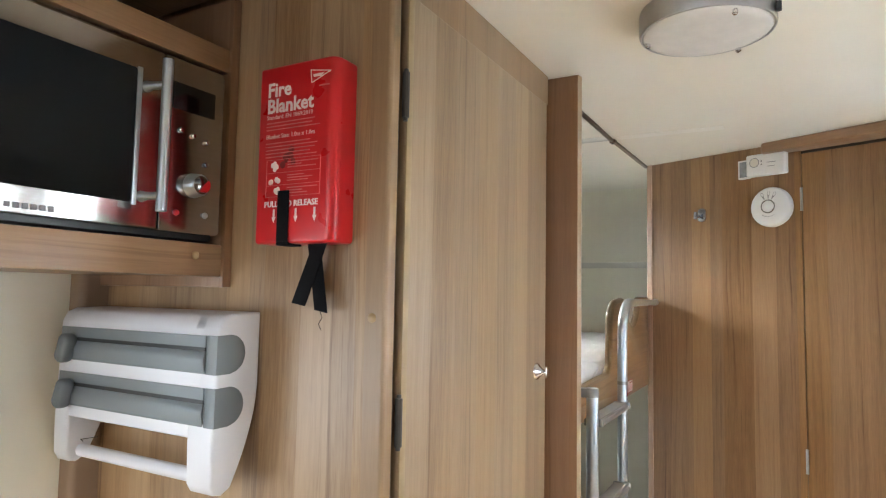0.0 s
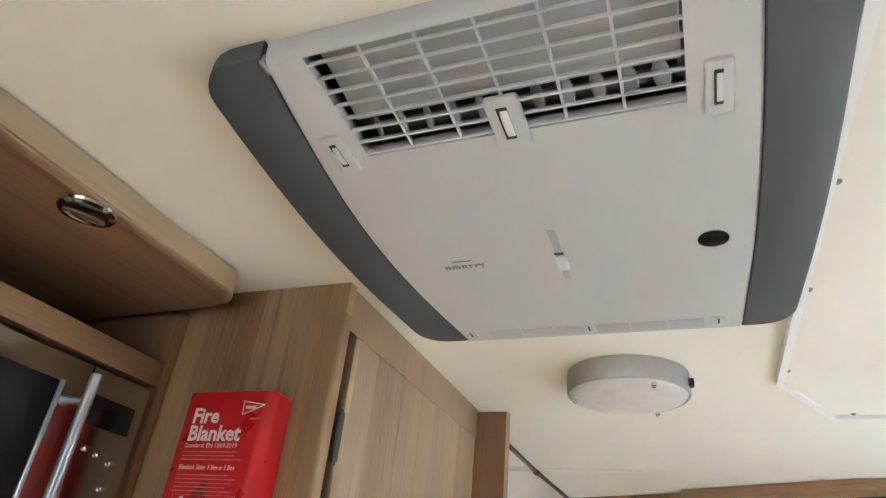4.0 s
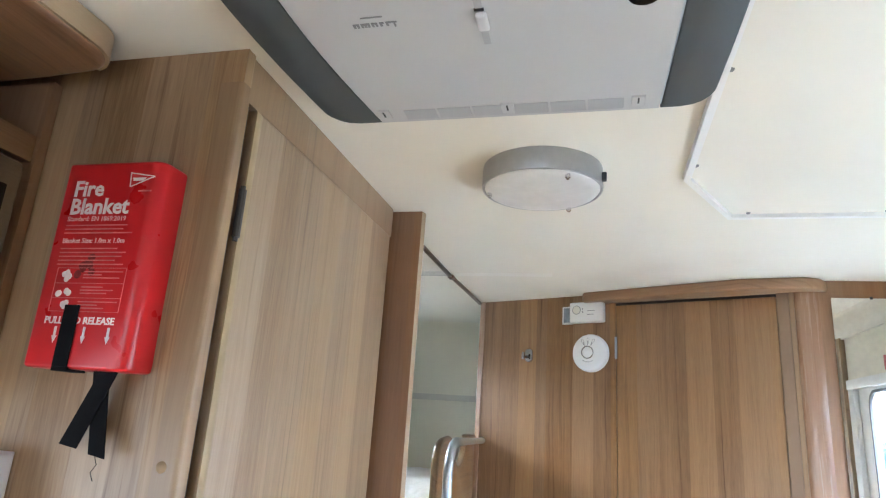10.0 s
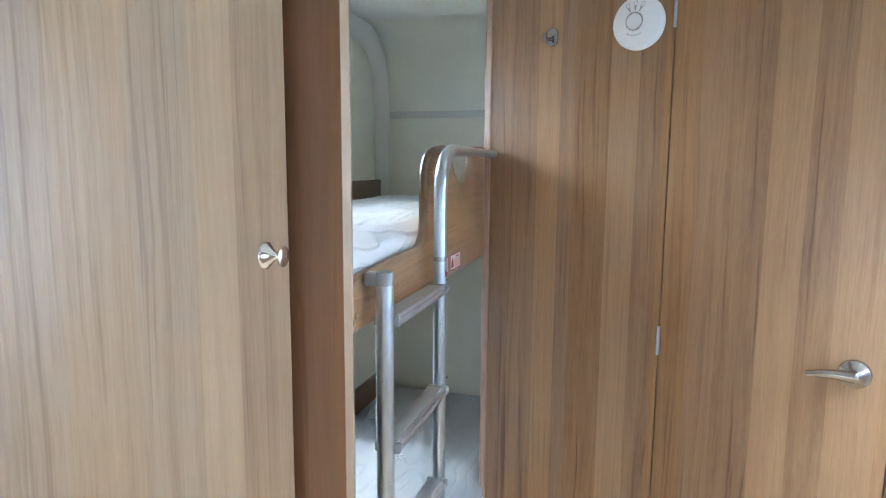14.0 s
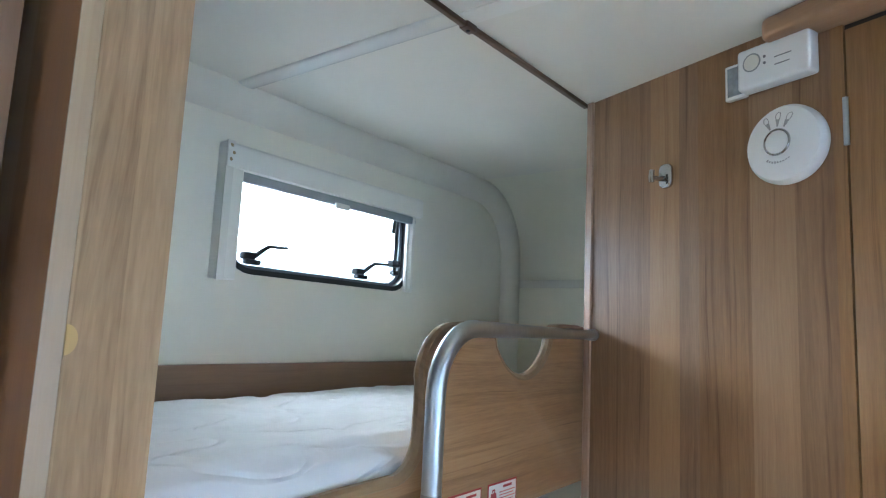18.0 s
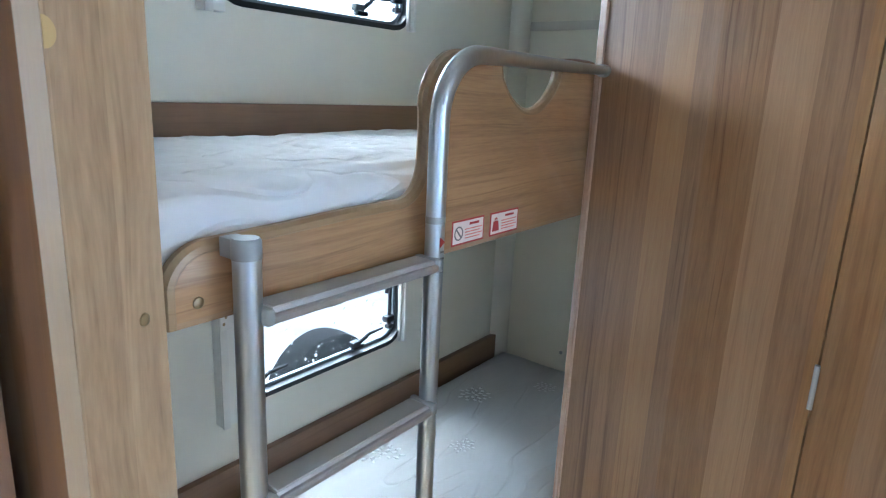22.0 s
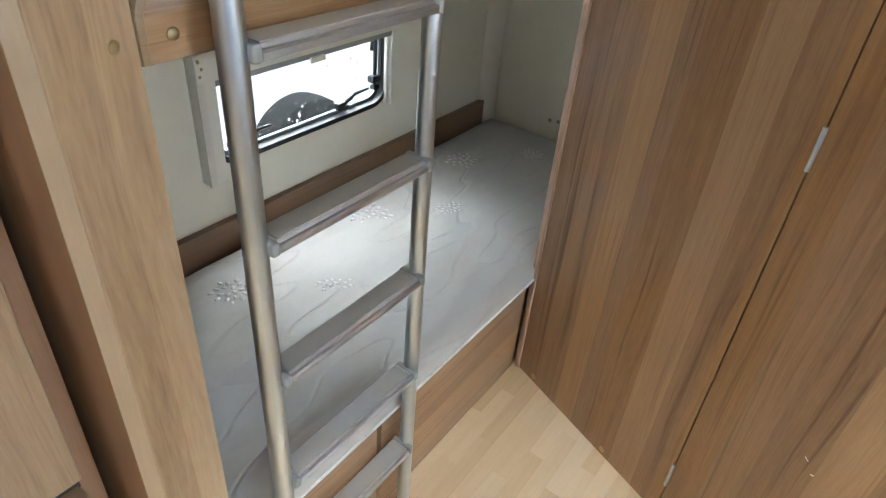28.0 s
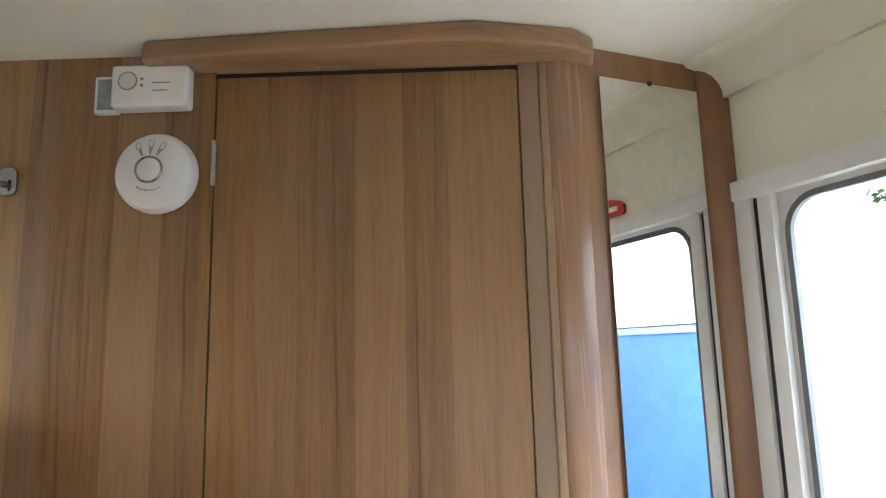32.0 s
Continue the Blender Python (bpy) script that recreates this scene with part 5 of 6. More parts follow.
part("thread", tube([(FX1 - 0.034, FY + 0.022, 1.413), (FX1 - 0.030, FY + 0.022, 1.405), (FX1 - 0.036, FY + 0.022, 1.396), (FX1 - 0.031, FY + 0.022, 1.387)], 0.0005, 5), M_STRAP, fb, "frayed thread")

kd = thing("wrap_dispenser", (-0.89, WY, 1.16), "white and grey kitchen film dispenser with towel bar", "dispenser")
KX0, KX1, KY = -1.082, -0.706, 0.634


def cheek_outline():
    """Side view (y, z): flat front, back sweeping forward to a narrow foot."""
    back = [(WY - 0.0005 - 0.046 * (k / 8) ** 1.7, 1.30 - 0.142 * k / 8) for k in range(9)]
    return [(WY, 1.408), (KY + 0.022, 1.406), (KY + 0.008, 1.400), (KY, 1.384), (KY - 0.002, 1.30), (KY - 0.004, 1.22), (KY - 0.002, 1.165), (KY + 0.005, 1.153), (KY + 0.017, 1.150), *reversed(back)]


part("housing", prism([(WY, 1.408), (KY + 0.022, 1.406), (KY + 0.008, 1.400), (KY, 1.384), (KY - 0.002, 1.32), (KY - 0.001, 1.229), (KY + 0.006, 1.226), (WY, 1.232)], "x", KX0 + 0.014, KX1 - 0.030, 0.002), M_WHITE_COLD, kd, smooth=50)
for a, b in ((KX0 - 0.006, KX0 + 0.032), (KX1 - 0.054, KX1)):
    part("side_cheek", prism(cheek_outline(), "x", a, b, 0.005, 3), M_WHITE_COLD, kd, smooth=50)
for zc in (1.350, 1.276):
    slot = part("cutter_slot", prism([(KY - 0.0035, zc - 0.029), (KY - 0.0035, zc + 0.025), (KY + 0.03, zc + 0.027), (KY + 0.03, zc - 0.029)], "x", KX0 + 0.002, KX1 - 0.022, 0.001), M_GREY_PL, kd, "slate grey cutter slot")
    # Black bar painting the shadow above the flap.
    part("slot_shadow", box(KX0 + 0.046, KX1 - 0.022, KY - 0.0045, KY + 0.0, zc + 0.002, zc + 0.0085), M_BLACK, slot)
    part("flap", prism([(KY - 0.006, zc + 0.002), (KY - 0.0038, zc + 0.0035), (KY - 0.0035, zc - 0.026), (KY - 0.0045, zc - 0.026), (KY - 0.0085, zc - 0.010)], "x", KX0 + 0.040, KX1 - 0.021, 0.001), plain("mid_grey_flap", (0.185, 0.208, 0.225), 0.4), slot, smooth=60)
    part("end_cap", prism([(KY - 0.0037, zc + 0.0255), (KY + 0.022, zc + 0.0265), *arc(KY + 0.022, zc - 0.001, 0.0275, 80, -80, 10), (KY + 0.022, zc - 0.0295), (KY - 0.0037, zc - 0.0295)], "x", KX1 - 0.021, KX1 + 0.0015, 0.001), M_GREY_PL, slot)
    part("cutter_knob", moved(prism(round_rect(-0.0135, 0.0135, -0.026, 0.024, 0.0125), "y", -0.022, 0.0, 0.007, 3), pose(KX0 + 0.034, KY - 0.003, zc - 0.008, 0, 20, 0)), plain("knob_grey", (0.15, 0.17, 0.185), 0.4), slot, "grey sliding cutter knob", smooth=60)
part("towel_bar", tube([(KX0 + 0.02, KY + 0.024, 1.168), (KX1 - 0.04, KY + 0.024, 1.168)], 0.0105, 18), M_WHITE_COLD, kd, "white towel bar")
part("wire", tube([(KX0 + 0.030, KY + 0.028, 1.180), (KX0 + 0.038, KY + 0.018, 1.187), (KX0 + 0.068, KY + 0.028, 1.193)], 0.0007, 5), M_BLACK, kd, "thin dark wire")
setting("trim_kitchen_corner", prism([(X_OUT, 0.664), *arc(X_OUT + 0.022, 0.676, 0.012, 270, 360, 4), (X_OUT + 0.034, WY), (X_OUT, WY)], "z", 0.9, 1.478), M_TRIM_GREY, "grey-brown corner cover beside the wardrobe", "trim", 50)

# ---- overhead locker with the microwave ----
CX = -0.778          # front of the locker
oh = thing("overhead_locker", (-0.95, 0.2, 1.454), "open wood-laminate overhead locker round a microwave", "locker")
part("bottom", box(X_OUT + 0.002, CX - 0.002, -0.45, WY - 0.020, 1.464, 1.479), M_WOOD_Y, oh)
part("bottom_rail", box(CX - 0.016, CX, -0.45, WY - 0.018, 1.461, 1.511, 0.002), M_WOOD_RAIL, oh)
part("rail_plug", lathe([(0, 0.0028), (0.004, 0.0024), (0.006, 0.001), (0.0064, 0)], pose(CX, 0.6465, 1.492, 0, 90, 0), 16), M_PLUG, oh, "tan screw cover")
part("top_rail", box(CX - 0.016, CX, -0.45, WY - 0.018, 1.786, 1.824, 0.002), M_WOOD_Y, oh)
part("shelf", box(X_OUT + 0.002, CX - 0.017, -0.45, WY - 0.020, 1.806, 1.822), M_WOOD_Y, oh)
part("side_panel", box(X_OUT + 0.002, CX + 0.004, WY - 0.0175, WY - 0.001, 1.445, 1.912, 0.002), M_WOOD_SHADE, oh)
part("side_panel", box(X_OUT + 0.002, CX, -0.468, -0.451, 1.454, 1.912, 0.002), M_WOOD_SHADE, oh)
# Near-black back sheet stands in for the shade behind the microwave.
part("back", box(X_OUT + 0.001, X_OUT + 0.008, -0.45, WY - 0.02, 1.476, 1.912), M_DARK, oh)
solo("pelmet", prism([(-1.02, -0.9), (-0.641, -0.9), (-0.641, 0.620), *arc(-0.693, 0.626, 0.052, 0, 88, 10), (-0.76, 0.682), (-1.02, 0.690)], "z", 1.905, CEIL - 0.001, 0.012, 3),
     wood("laminate_pelmet_kitchen", grit=1.5, grain="y", strip=14.0, contrast=0.34, flame=0.7, light=(0.29, 0.168, 0.085), mid=(0.21, 0.113, 0.054), dark=(0.13, 0.066, 0.030)), "wood pelmet with rounded end under the ceiling", "pelmet", smooth=45)
part("pelmet_edge", prism([(-0.648, -0.9), (-0.6375, -0.9), (-0.6375, 0.622), *arc(-0.693, 0.626, 0.0555, 0, 80, 10), *arc(-0.693, 0.626, 0.046, 80, 0, 10), (-0.648, 0.620)], "z", 1.912, CEIL - 0.004), M_WOOD_EDGE, bpy.data.objects["pelmet"], "pale edging of the pelmet", 50)
for yy in (0.403, -0.26):
    dl = thing("downlight", (-0.668, yy, 1.905), "small chrome downlight, switched off, in the pelmet", "downlight", "pelmet downlights")
    dm = pose(-0.668, yy, 1.905, 180, 0, 0)
    part("bezel", lathe([(0.022, -0.004), (0.030, -0.002), (0.034, 0.001), (0.033, 0.004), (0.026, 0.0055), (0.022, 0.003)], dm, 32), M_CHROME, dl)
    part("lens", lathe([(0, 0.002), (0.012, 0.0018), (0.0225, 0.001), (0.0225, -0.003), (0, -0.003)], dm, 28), M_DIFF, dl)

mw = thing("microwave_oven", (-0.93, 0.44, 1.512), "steel microwave oven with black glass door", "microwave")
MX, MY0, MY1, MZ0, MZ1 = -0.772, 0.205, 0.682, 1.5135, 1.7785
part("body", box(-1.09, MX - 0.022, MY0, MY1 + 0.006, MZ0 + 0.002, MZ1, 0.004), M_BLACK, mw)
md = part("door", box(MX - 0.022, MX, MY0 + 0.003, 0.5745, MZ0 + 0.010, MZ1 - 0.003, 0.003), M_STEEL, mw, "brushed steel door")
part("door_glass", prism(round_rect(MY0 + 0.03, 0.532, 1.556, 1.7405, 0.004), "x", MX - 0.001, MX + 0.0012), M_BLACK_GLASS, md, "black door glass", smooth=0)
part("glass_edge", box(MX - 0.001, MX + 0.002, 0.533, 0.540, 1.553, 1.743, 0.0006), M_ALU, md)
hb = part("handle", tube([(MX + 0.032, 0.556, 1.545), (MX + 0.032, 0.556, 1.755)], 0.0072, 16), M_ALU, md, "round bar handle")
for zz in (1.566, 1.719):
    part("handle_post", tube([(MX, 0.548, zz), (MX + 0.012, 0.549, zz), (MX + 0.034, 0.556, zz)], [0.008, 0.0055, 0.0055], 12), M_ALU, hb)
part("maker_badge", join(*[box(MX - 0.0005, MX + 0.0008, 0.378 + 0.0098 * k, 0.3845 + 0.0098 * k, 1.530, 1.5365) for k in range(6)]), M_PRINT_GREY, md, "small dark maker's badge", smooth=0)
cp = part("control_panel", prism(round_rect(0.5765, MY1, MZ0 + 0.010, MZ1 - 0.003, 0.008, 4, (0, 1, 1, 0)), "x", MX - 0.022, MX, 0.0015), M_STEEL, mw, "steel control panel")
part("display", box(MX - 0.001, MX + 0.0012, 0.590, 0.665, 1.702, 1.741, 0.001), M_DISPLAY, cp, "dark display")
for yy, zz in ((0.606, 1.672), (0.628, 1.668), (0.653, 1.663), (0.653, 1.629)):
    part("button", lathe([(0, 0.004), (0.003, 0.0038), (0.0042, 0.002), (0.0044, 0)], pose(MX, yy, zz, 0, 90, 0), 16), M_CHROME, cp)
kb = part("dial", lathe([(0, 0.018), (0.014, 0.018), (0.0165, 0.015), (0.0185, 0.0), ], pose(MX, 0.632, 1.594, 0, 90, 0), 28), M_ALU, cp, "metal dial")
part("dial_cap", lathe([(0, 0.023), (0.009, 0.0215), (0.0135, 0.018), (0.0135, 0.016)], pose(MX, 0.632, 1.594, 0, 90, 0), 24), M_STEEL, kb, "steel dial cap")
part("dial_mark", moved(prism([(0.0, 0.0), *arc(0.0, 0.0, 0.0115, -30, 130, 8)], "z", 0.0185, 0.0238), pose(MX, 0.632, 1.594, 0, 90, 0)), M_RED, kb, "red sector on the dial")
part("stop_button", lathe([(0, 0.004), (0.0035, 0.0035), (0.005, 0.0)], pose(MX, 0.604, 1.551, 0, 90, 0), 16), M_RED, cp)
part("start_button", lathe([(0, 0.004), (0.0035, 0.0035), (0.005, 0.0)], pose(MX, 0.655, 1.552, 0, 90, 0), 16), M_AC, cp)

# ---- roof air conditioner ----
ac = thing("air_conditioner", (-0.135, 0.58, CEIL), "light grey ceiling air conditioner with dark side strips", "air conditioner")
AY0, AY1 = 0.273, 0.868


def az(y):
    """Height of the face, which hangs a little lower at its rear end."""
    return 1.927 - 0.021 * (y - AY0) / (AY1 - AY0)


def bulge(y):
    return math.sin(math.pi * min(max((y - AY0) / (AY1 - AY0), 0.0), 1.0))


def ac_edge(side, y, outer):
    if side < 0:
        return (-0.410 - 0.022 * bulge(y)) if outer else (-0.331 - 0.030 * bulge(y))
    return (0.130 if outer else 0.063) + 0.009 * bulge(y)


def ac_face():
    """The grey middle plate, with the grille opening left out."""
    bm = bmesh.new()
    ys = [AY0, AY0 + 0.002, AY0 + 0.005, GY0, GY1, 0.48, 0.55, 0.62, 0.70, 0.78, AY1 - 0.006, AY1]
    lift = {AY0: 0.010, AY0 + 0.002: 0.004, AY0 + 0.005: 0.001, AY1: 0.006}
    for k in range(len(ys) - 1):
        ya, yb = ys[k], ys[k + 1]
        spans = [("a", "d")] if ya != GY0 else [("a", "b"), ("c", "d")]
        for p, q in spans:
            def xx(tag, y):
                return {"a": ac_edge(-1, y, False), "d": ac_edge(1, y, False), "b": GX0, "c": GX1}[tag]
            bm.faces.new([bm.verts.new((xx(t_, y_), y_, az(y_) + lift.get(y_, 0.0))) for t_, y_ in ((p, ya), (q, ya), (q, yb), (p, yb))])
    bmesh.ops.remove_doubles(bm, verts=bm.verts, dist=1e-5)
    geo = bmesh.ops.extrude_face_region(bm, geom=list(bm.faces))
    for v in geo["geom"]:
        if isinstance(v, bmesh.types.BMVert):
            v.co.z = CEIL + 0.004
    bmesh.ops.recalc_face_normals(bm, faces=bm.faces)
    return bm


def sloped(bm, down=0.0):
    """Lets a flat part built at height 0 follow the sloping face."""
    for v in bm.verts:
        v.co.z += az(v.co.y) - down
    return bm


part("face_plate", ac_face(), M_AC, ac, smooth=40)
for sgn in (-1, 1):
    SY0 = AY0 - 0.003
    ys = sorted({SY0 + (AY1 - SY0) * k / 14 for k in range(15)} | {SY0 + q for q in (0.003, 0.009, 0.018, 0.030)} | {AY1 - q for q in (0.004, 0.012, 0.024, 0.036)})
    rr = 0.040
    outl = []
    for y in ys:
        e = min(y - SY0, AY1 - y)
        cut = 0.0 if e > rr else rr - math.sqrt(max(0.0, rr * rr - (rr - e) ** 2))
        outl.append((ac_edge(sgn, y, True) - sgn * cut, y))
    inn = [(ac_edge(sgn, y, False) + sgn * 0.003, y) for y in reversed(ys)]
    bm = prism(outl + inn, "z", 0.003, 0.05, 0.006, 3)
    for v in bm.verts:
        v.co.z = az(v.co.y) + v.co.z if v.co.z < 0.03 else CEIL + 0.002
    part("side_strip", bm, M_AC_SIDE, ac, "dark grey side strip", 50)
    part("bright_line", tube([(ac_edge(sgn, y, False) + sgn * 0.0015, y, az(y) + 0.004) for y in ys[3:-2]], 0.0015, 6), M_ALU, ac)
    xc = ac_edge(sgn, 0.285, False) + sgn * 0.002
    part("corner_clip", sloped(box(xc - 0.003, xc + 0.003, 0.274, 0.290, -0.0005, 0.01, 0.002)), M_ALU, ac)
gr = part("duct", box(GX0, GX1, GY0, GY1, CEIL + 0.030, CEIL + 0.033), M_AC_IN, ac, "shaded air duct")
for q in (box(GX0 - 0.002, GX0, GY0, GY1, 1.935, CEIL + 0.0295), box(GX1, GX1 + 0.002, GY0, GY1, 1.935, CEIL + 0.0295), box(GX0, GX1, GY0 - 0.002, GY0, 1.935, CEIL + 0.0295), box(GX0, GX1, GY1, GY1 + 0.002, 1.935, CEIL + 0.0295)):
    part("duct_wall", q, M_AC_IN, gr)
for k in range(8):
    y = GY0 + 0.010 + (GY1 - GY0 - 0.013) * k / 7
    part("grille_bar", sloped(box(GX0, GX1, y - 0.0011, y + 0.0011, 0.0, 0.004, 0.0004, 1)), M_AC, gr)
for k in range(5):
    x = GX0 + (GX1 - GX0) * (k + 1) / 6
    part("grille_rib", sloped(box(x - 0.0014, x + 0.0014, GY0, GY1, 0.0012, 0.005, 0.0004, 1)), M_AC, gr)
for k in range(11):
    x = GX0 + 0.018 + (GX1 - GX0 - 0.036) * k / 10
    if abs(x + 0.143) > 0.02:
        part("air_vane", moved(lathe([(0, 0.002), (0.013, 0.001), (0.014, -0.001), (0, -0.002)], pose(0, 0, 0), 16), pose(x, GY1 - 0.018, 1.943, 0, 62, 18)), M_AC_IN, gr)
sheet = [(GY0 + 0.003 + 0.094 * k / 10, az(GY0) + 0.026 - 0.012 * (k / 10) ** 1.8) for k in range(11)]
# Greyer than the duct: the shade behind the grille is in the baffle's colour.
part("air_baffle", prism(sheet + [(y, z + 0.0015) for y, z in sheet[::-1]], "x", GX0 + 0.002, GX1 - 0.002), plain("baffle_plastic_shaded", (0.33, 0.335, 0.345), 0.5, vary=0.08), gr, "smooth curved baffle behind the grille", 60)
# Black plate painting the shade deep in the outlet.
part("dark_outlet", box(GX0 + 0.004, GX1 - 0.004, GY1 - 0.026, GY1 - 0.002, CEIL + 0.018, CEIL + 0.022), M_BLACK, gr)


M_AC_LIGHT = plain("pale_grey_plastic", (0.58, 0.58, 0.585), 0.45, vary=0.03)


def thumb_wheel(x, y0, y1, w, name):
    t = part(name, sloped(prism(round_rect(x - w, x + w, y0, y1, 0.004), "z", -0.004, 0.004, 0.0025, 2)), M_AC, ac, "raised grey surround")
    part("slot", sloped(box(x - w * 0.36, x + w * 0.26, y0 + 0.0095, y1 - 0.0135, -0.0046, 0)), M_BLACK, t)
    n = 10
    yc, half = (y0 + y1) / 2 - 0.002, (y1 - y0) / 2 - 0.0135
    rim = [(yc + half * math.cos(radians(180 * k / n)), -0.0025 - 0.0055 * math.sin(radians(180 * k / n))) for k in range(n + 1)]
    part("wheel", sloped(prism(rim, "x", x - w * 0.20, x + w * 0.25, 0.0006, 1)), M_AC_LIGHT, t, "smooth pale thumb wheel", 60)


thumb_wheel(0.037, 0.368, 0.430, 0.0115, "vane_wheel")
thumb_wheel(-0.322, 0.374, 0.430, 0.0115, "vane_wheel")
thumb_wheel(-0.1435, 0.366, 0.430, 0.0165, "flow_wheel")
part("receiver", lathe([(0, 0.003), (0.012, 0.0025), (0.0165, 0.0008), (0.0175, -0.002)], pose(0.031, 0.632, az(0.632), 180, 0, 0), 28), M_BLACK_GLASS, ac, "glossy black remote receiver")
sl = part("slider_track", sloped(box(-0.147, -0.138, 0.580, 0.692, -0.0010, 0.003, 0.0008)), plain("recess_grey", (0.37, 0.37, 0.38), 0.5), ac)
part("slider", sloped(box(-0.1475, -0.1345, 0.632, 0.660, -0.008, -0.0005, 0.004, 3)), M_AC_LIGHT, sl)
part("slider_line", sloped(box(-0.148, -0.137, 0.6275, 0.631, -0.0018, 0)), M_BLACK, sl)
mm = [box(-0.293 + dx, -0.293 + dx + w, 0.636, 0.636 + h, -0.0008, 0.002) for dx, w, h in ((0, 0.006, 0.0022), (0, 0.0028, 0.0068), (0.0045, 0.0028, 0.0068), (0.0095, 0.0028, 0.0068), (0.0135, 0.0028, 0.0068), (0.0175, 0.0028, 0.0068), (0.0095, 0.0098, 0.0024), (0.0225, 0.0028, 0.0068), (0.0270, 0.0028, 0.0068), (0.0225, 0.0063, 0.0024), (0.0325, 0.0028, 0.0068), (0.0325, 0.0050, 0.0024), (0.0400, 0.0028, 0.0068), (0.0400, 0.0065, 0.0024), (0.0490, 0.0020, 0.0095), (0.0470, 0.0065, 0.0020))]
part("maker_mark", sloped(join(*mm, box(-0.280, -0.254, 0.6255, 0.6272, -0.0008, 0.002))), M_PRINT_GREY, ac, "small grey maker's mark", smooth=0)
M_VENT = plain("vent_grey", (0.39, 0.395, 0.41), 0.4)
for k in range(6):
    x0 = -0.286 + 0.0505 * k - (0.004 if k < 3 else -0.004)
    part("rear_vent", sloped(box(x0, x0 + 0.047, 0.830, 0.856, -0.0010, 0.004, 0.0008)), M_VENT, ac)
for x in (-0.320, -0.139, 0.036):
    lt = part("latch", sloped(box(x - 0.009, x + 0.009, 0.826, 0.850, -0.003, 0.003, 0.002)), M_AC, ac)
    part("latch_slot", sloped(box(x - 0.0012, x + 0.0012, 0.828, 0.841, -0.0036, 0)), M_BLACK, lt)

# ---- round ceiling light ----
cl = thing("ceiling_light", (-0.120, 1.168, CEIL), "round silver-rimmed ceiling light, switched off", "ceiling light")
LCX, LCY = -0.120, 1.168
lmx = pose(LCX, LCY, CEIL, 180, 0, 0)
part("rim", lathe([(0.100, 0.0), (0.1115, 0.0), (0.1125, 0.004), (0.1125, 0.039), (0.1112, 0.0415), (0.1085, 0.042), (0.1075, 0.040), (0.100, 0.0)], lmx, 72), metal("silver_painted_rim", (0.50, 0.50, 0.50), 0.45), cl, "silver rim", 40)
part("diffuser", lathe([(0, 0.0485), (0.06, 0.0480), (0.090, 0.0465), (0.1035, 0.0435), (0.107, 0.040), (0.107, 0.036), (0, 0.036)], lmx, 72), M_DIFF, cl, "frosted white diffuser", 50)
for a in (-58, 62, 182):
    cx, cyy = LCX + 0.0985 * math.cos(radians(a)), LCY + 0.0985 * math.sin(radians(a))
    part("clip", join(tube([(cx, cyy, CEIL - 0.041), (cx, cyy, CEIL - 0.050)], 0.0048, 12), tube([(cx, cyy, CEIL - 0.0495), (cx, cyy, CEIL - 0.0525)], 0.0032, 10)), M_CHROME, cl)
part("switch", box(LCX + 0.1095, LCX + 0.1185, LCY - 0.034, LCY - 0.019, CEIL - 0.034, CEIL - 0.020, 0.002), M_BLACK, cl, "small black switch")

# ---- raised ceiling panel ----
hp = thing("ceiling_hatch_panel", (0.5, 0.6, CEIL), "cream ceiling panel with chamfered corner and screwed edge", "ceiling panel")
ol = [(0.137, -1.2), (0.137, 1.205), (0.2535, 1.434), (0.79, 1.430), (0.79, -1.2)]
il = [(0.149, -1.188), (0.149, 1.202), (0.260, 1.421), (0.778, 1.418), (0.778, -1.188)]
part("edge_strip", ring_prism(ol, il, "z", CEIL - 0.014, CEIL + 0.001), M_WHITE, hp, "white edge strip", 20)
part("panel", prism(il, "z", CEIL - 0.006, CEIL + 0.001), M_CEIL, hp, smooth=0)
for sx, sy in ((0.1525, 0.340), (0.1525, 0.5915), (0.1525, 0.838), (0.1525, 1.152), (0.2897, 1.413), (0.546, 1.411), (0.1525, 0.02)):
    part("screw", lathe([(0, 0.003), (0.003, 0.0027), (0.0042, 0.0012), (0.0046, 0)], pose(sx, sy, CEIL - 0.006, 180, 0, 0), 12), M_PRINT_GREY, hp)

# ---- floor planks ----
fl = setting("floor", box(X_OUT, X_IN, Y_FRONT, Y_REAR, -0.004, -0.0025), plain("floor_joint", (0.47, 0.32, 0.175), 0.6), "pale wood-look plank floor", "floor", 0)


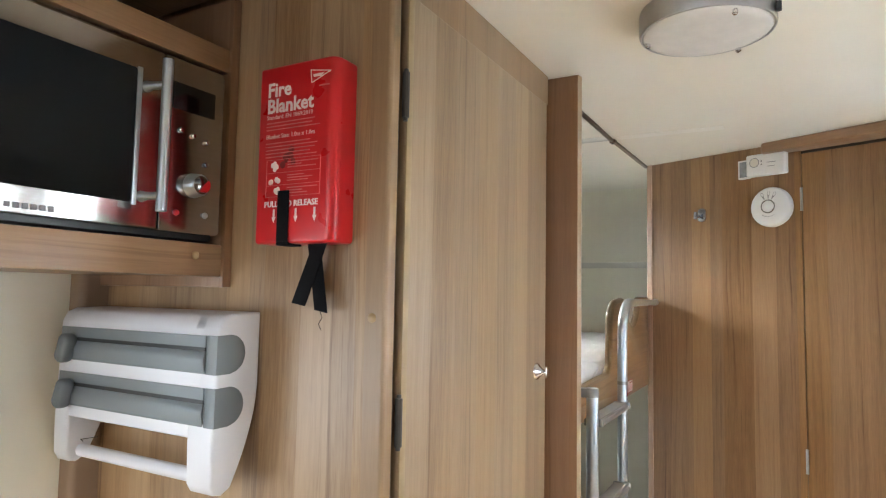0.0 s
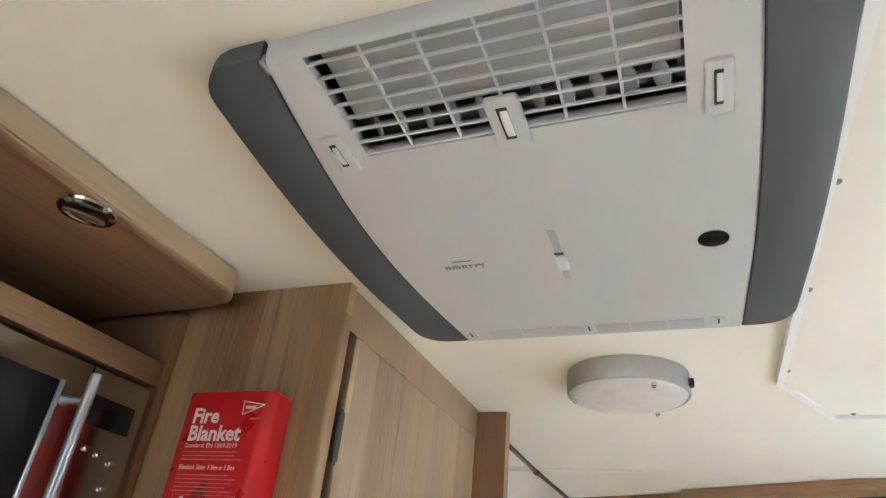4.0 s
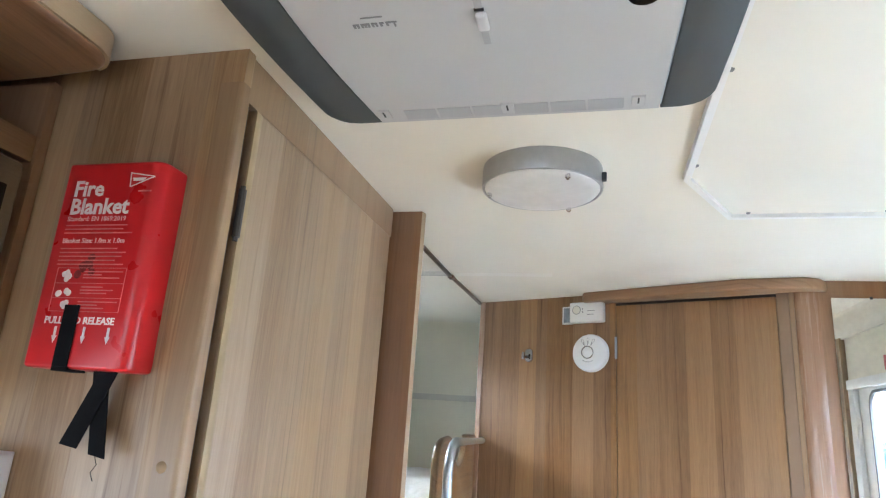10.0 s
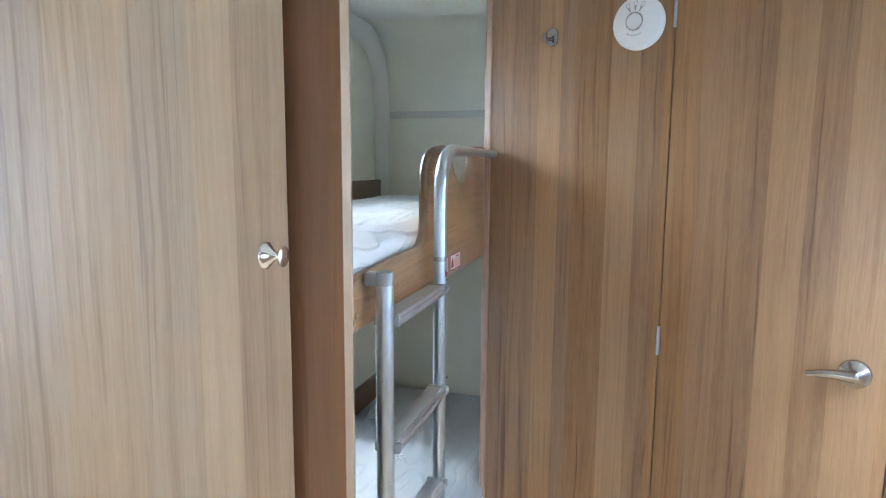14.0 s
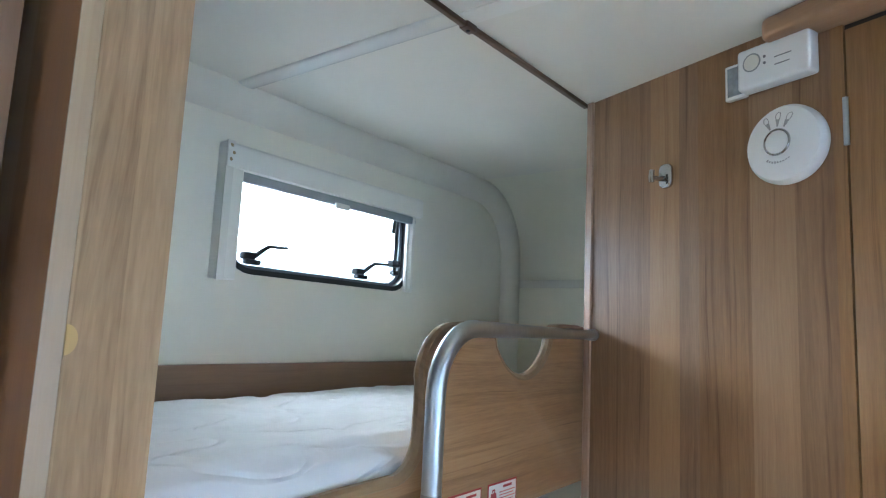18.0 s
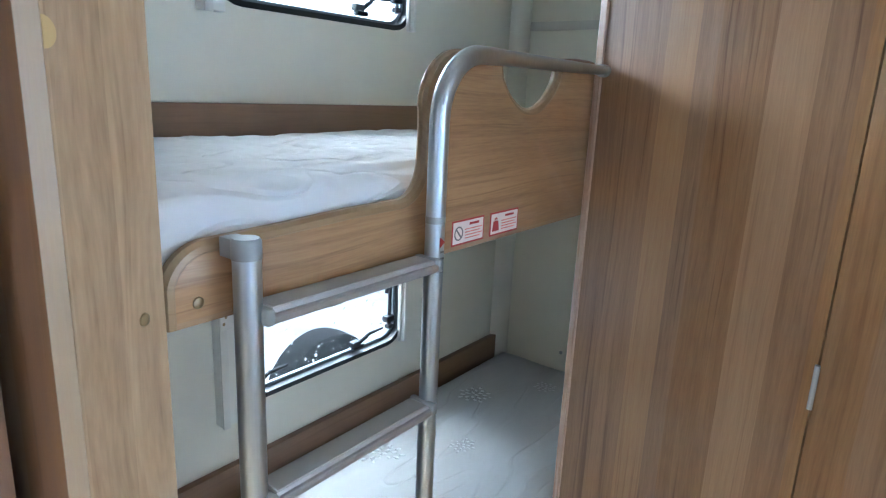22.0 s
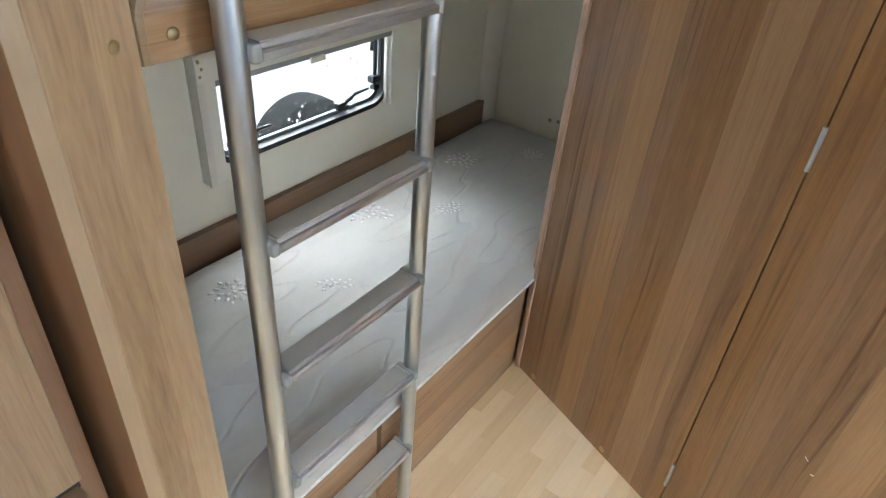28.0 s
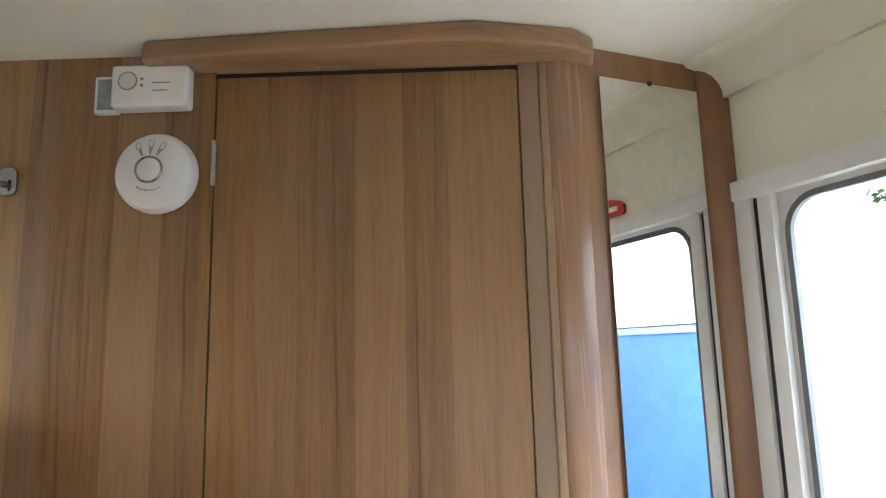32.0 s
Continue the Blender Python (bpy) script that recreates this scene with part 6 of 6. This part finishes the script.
def plank_material():
    n = Nodes("pale_plank")
    v = n.coords()
    info = n.add("ShaderNodeObjectInfo")
    m = n.add("ShaderNodeMapping")
    m.inputs["Scale"].default_value = (130.0, 5.0, 1.0)
    n.link(v, m.inputs["Vector"])
    g = n.noise(m.outputs[0], 1.0, 4)
    m2 = n.add("ShaderNodeMapping")
    m2.inputs["Scale"].default_value = (26.0, 1.6, 1.0)
    n.link(v, m2.inputs["Vector"])
    g2 = n.noise(m2.outputs[0], 1.0, 3)
    f = n.math("ADD", n.math("MULTIPLY", info.outputs["Random"], 0.55), n.math("MULTIPLY", g, 0.34))
    f = n.math("ADD", f, n.math("MULTIPLY", g2, 0.30))
    n.link(n.ramp(f, ((0.15, (0.55, 0.375, 0.20)), (0.5, (0.66, 0.475, 0.275)), (0.85, (0.74, 0.565, 0.36)))), n.b.inputs["Base Color"])
    n.link(n.math("ADD", n.math("MULTIPLY", g, 0.14), 0.30), n.b.inputs["Roughness"])
    n.bump(g, 0.1, 0.0003)
    return n.mat


M_PLANK = plank_material()
PW, PL = 0.042, 0.29
plank_mesh = mesh_of("plank", box(-PW / 2 + 0.0001, PW / 2 - 0.0001, -PL / 2 + 0.0001, PL / 2 - 0.0001, -0.0025, 0.0, 0.0002, 1), M_PLANK, 0)
rest = []
col = 0
x = X_OUT + PW / 2
while x < X_IN - PW / 2 + 0.002:
    y = Y_FRONT - PL / 2 + (col * 0.381 % 1.0) * PL
    while y < Y_REAR + PL / 2:
        if -0.5 < x < 0.88 and 1.15 < y < 2.6:
            p = new("plank", plank_mesh)
            p.parent = fl
            p.location = (x, y, 0)
        else:
            rest.append((x, y))
        y += PL
    x += PW
    col += 1
far = bmesh.new()
for x, y in rest:
    ya, yb = max(y - PL / 2 + 0.0004, Y_FRONT), min(y + PL / 2 - 0.0004, Y_REAR)
    if yb <= ya:
        continue
    vs = [far.verts.new((x + sx * (PW / 2 - 0.0003), yy, 0.0)) for sx, yy in ((-1, ya), (1, ya), (1, yb), (-1, yb))]
    far.faces.new(vs)
tagged(part("far_planks", far, M_PLANK, fl, smooth=0), kind="stuff")
for k, (sx, sz) in enumerate(((0.075, 0.012), (0.36, 0.010))):
    solo("floor_stud", on_wall(lathe([(0, 0.003), (0.008, 0.002), (0.009, 0)], pose(sx, 0, 0.018, 90, 0, 0), 14)), plain("tan_stud", (0.40, 0.25, 0.13), 0.5) if k == 0 else bpy.data.materials["tan_stud"], "tan screw cover low on the washroom wall", "screw cover", group="washroom wall screw covers")

# scuffs on the washroom door
part("scuff", on_wall(join(moved(box(-0.005, 0.005, -0.0005, 0.0, -0.0006, 0.0006), pose(0.752, 0, 0.440, 0, 30, 0)), moved(box(-0.003, 0.003, -0.0005, 0.0, -0.0012, 0.0012), pose(0.772, 0, 0.418, 0, -20, 0)))), M_PRINT, d1, "small white scuffs", smooth=0)
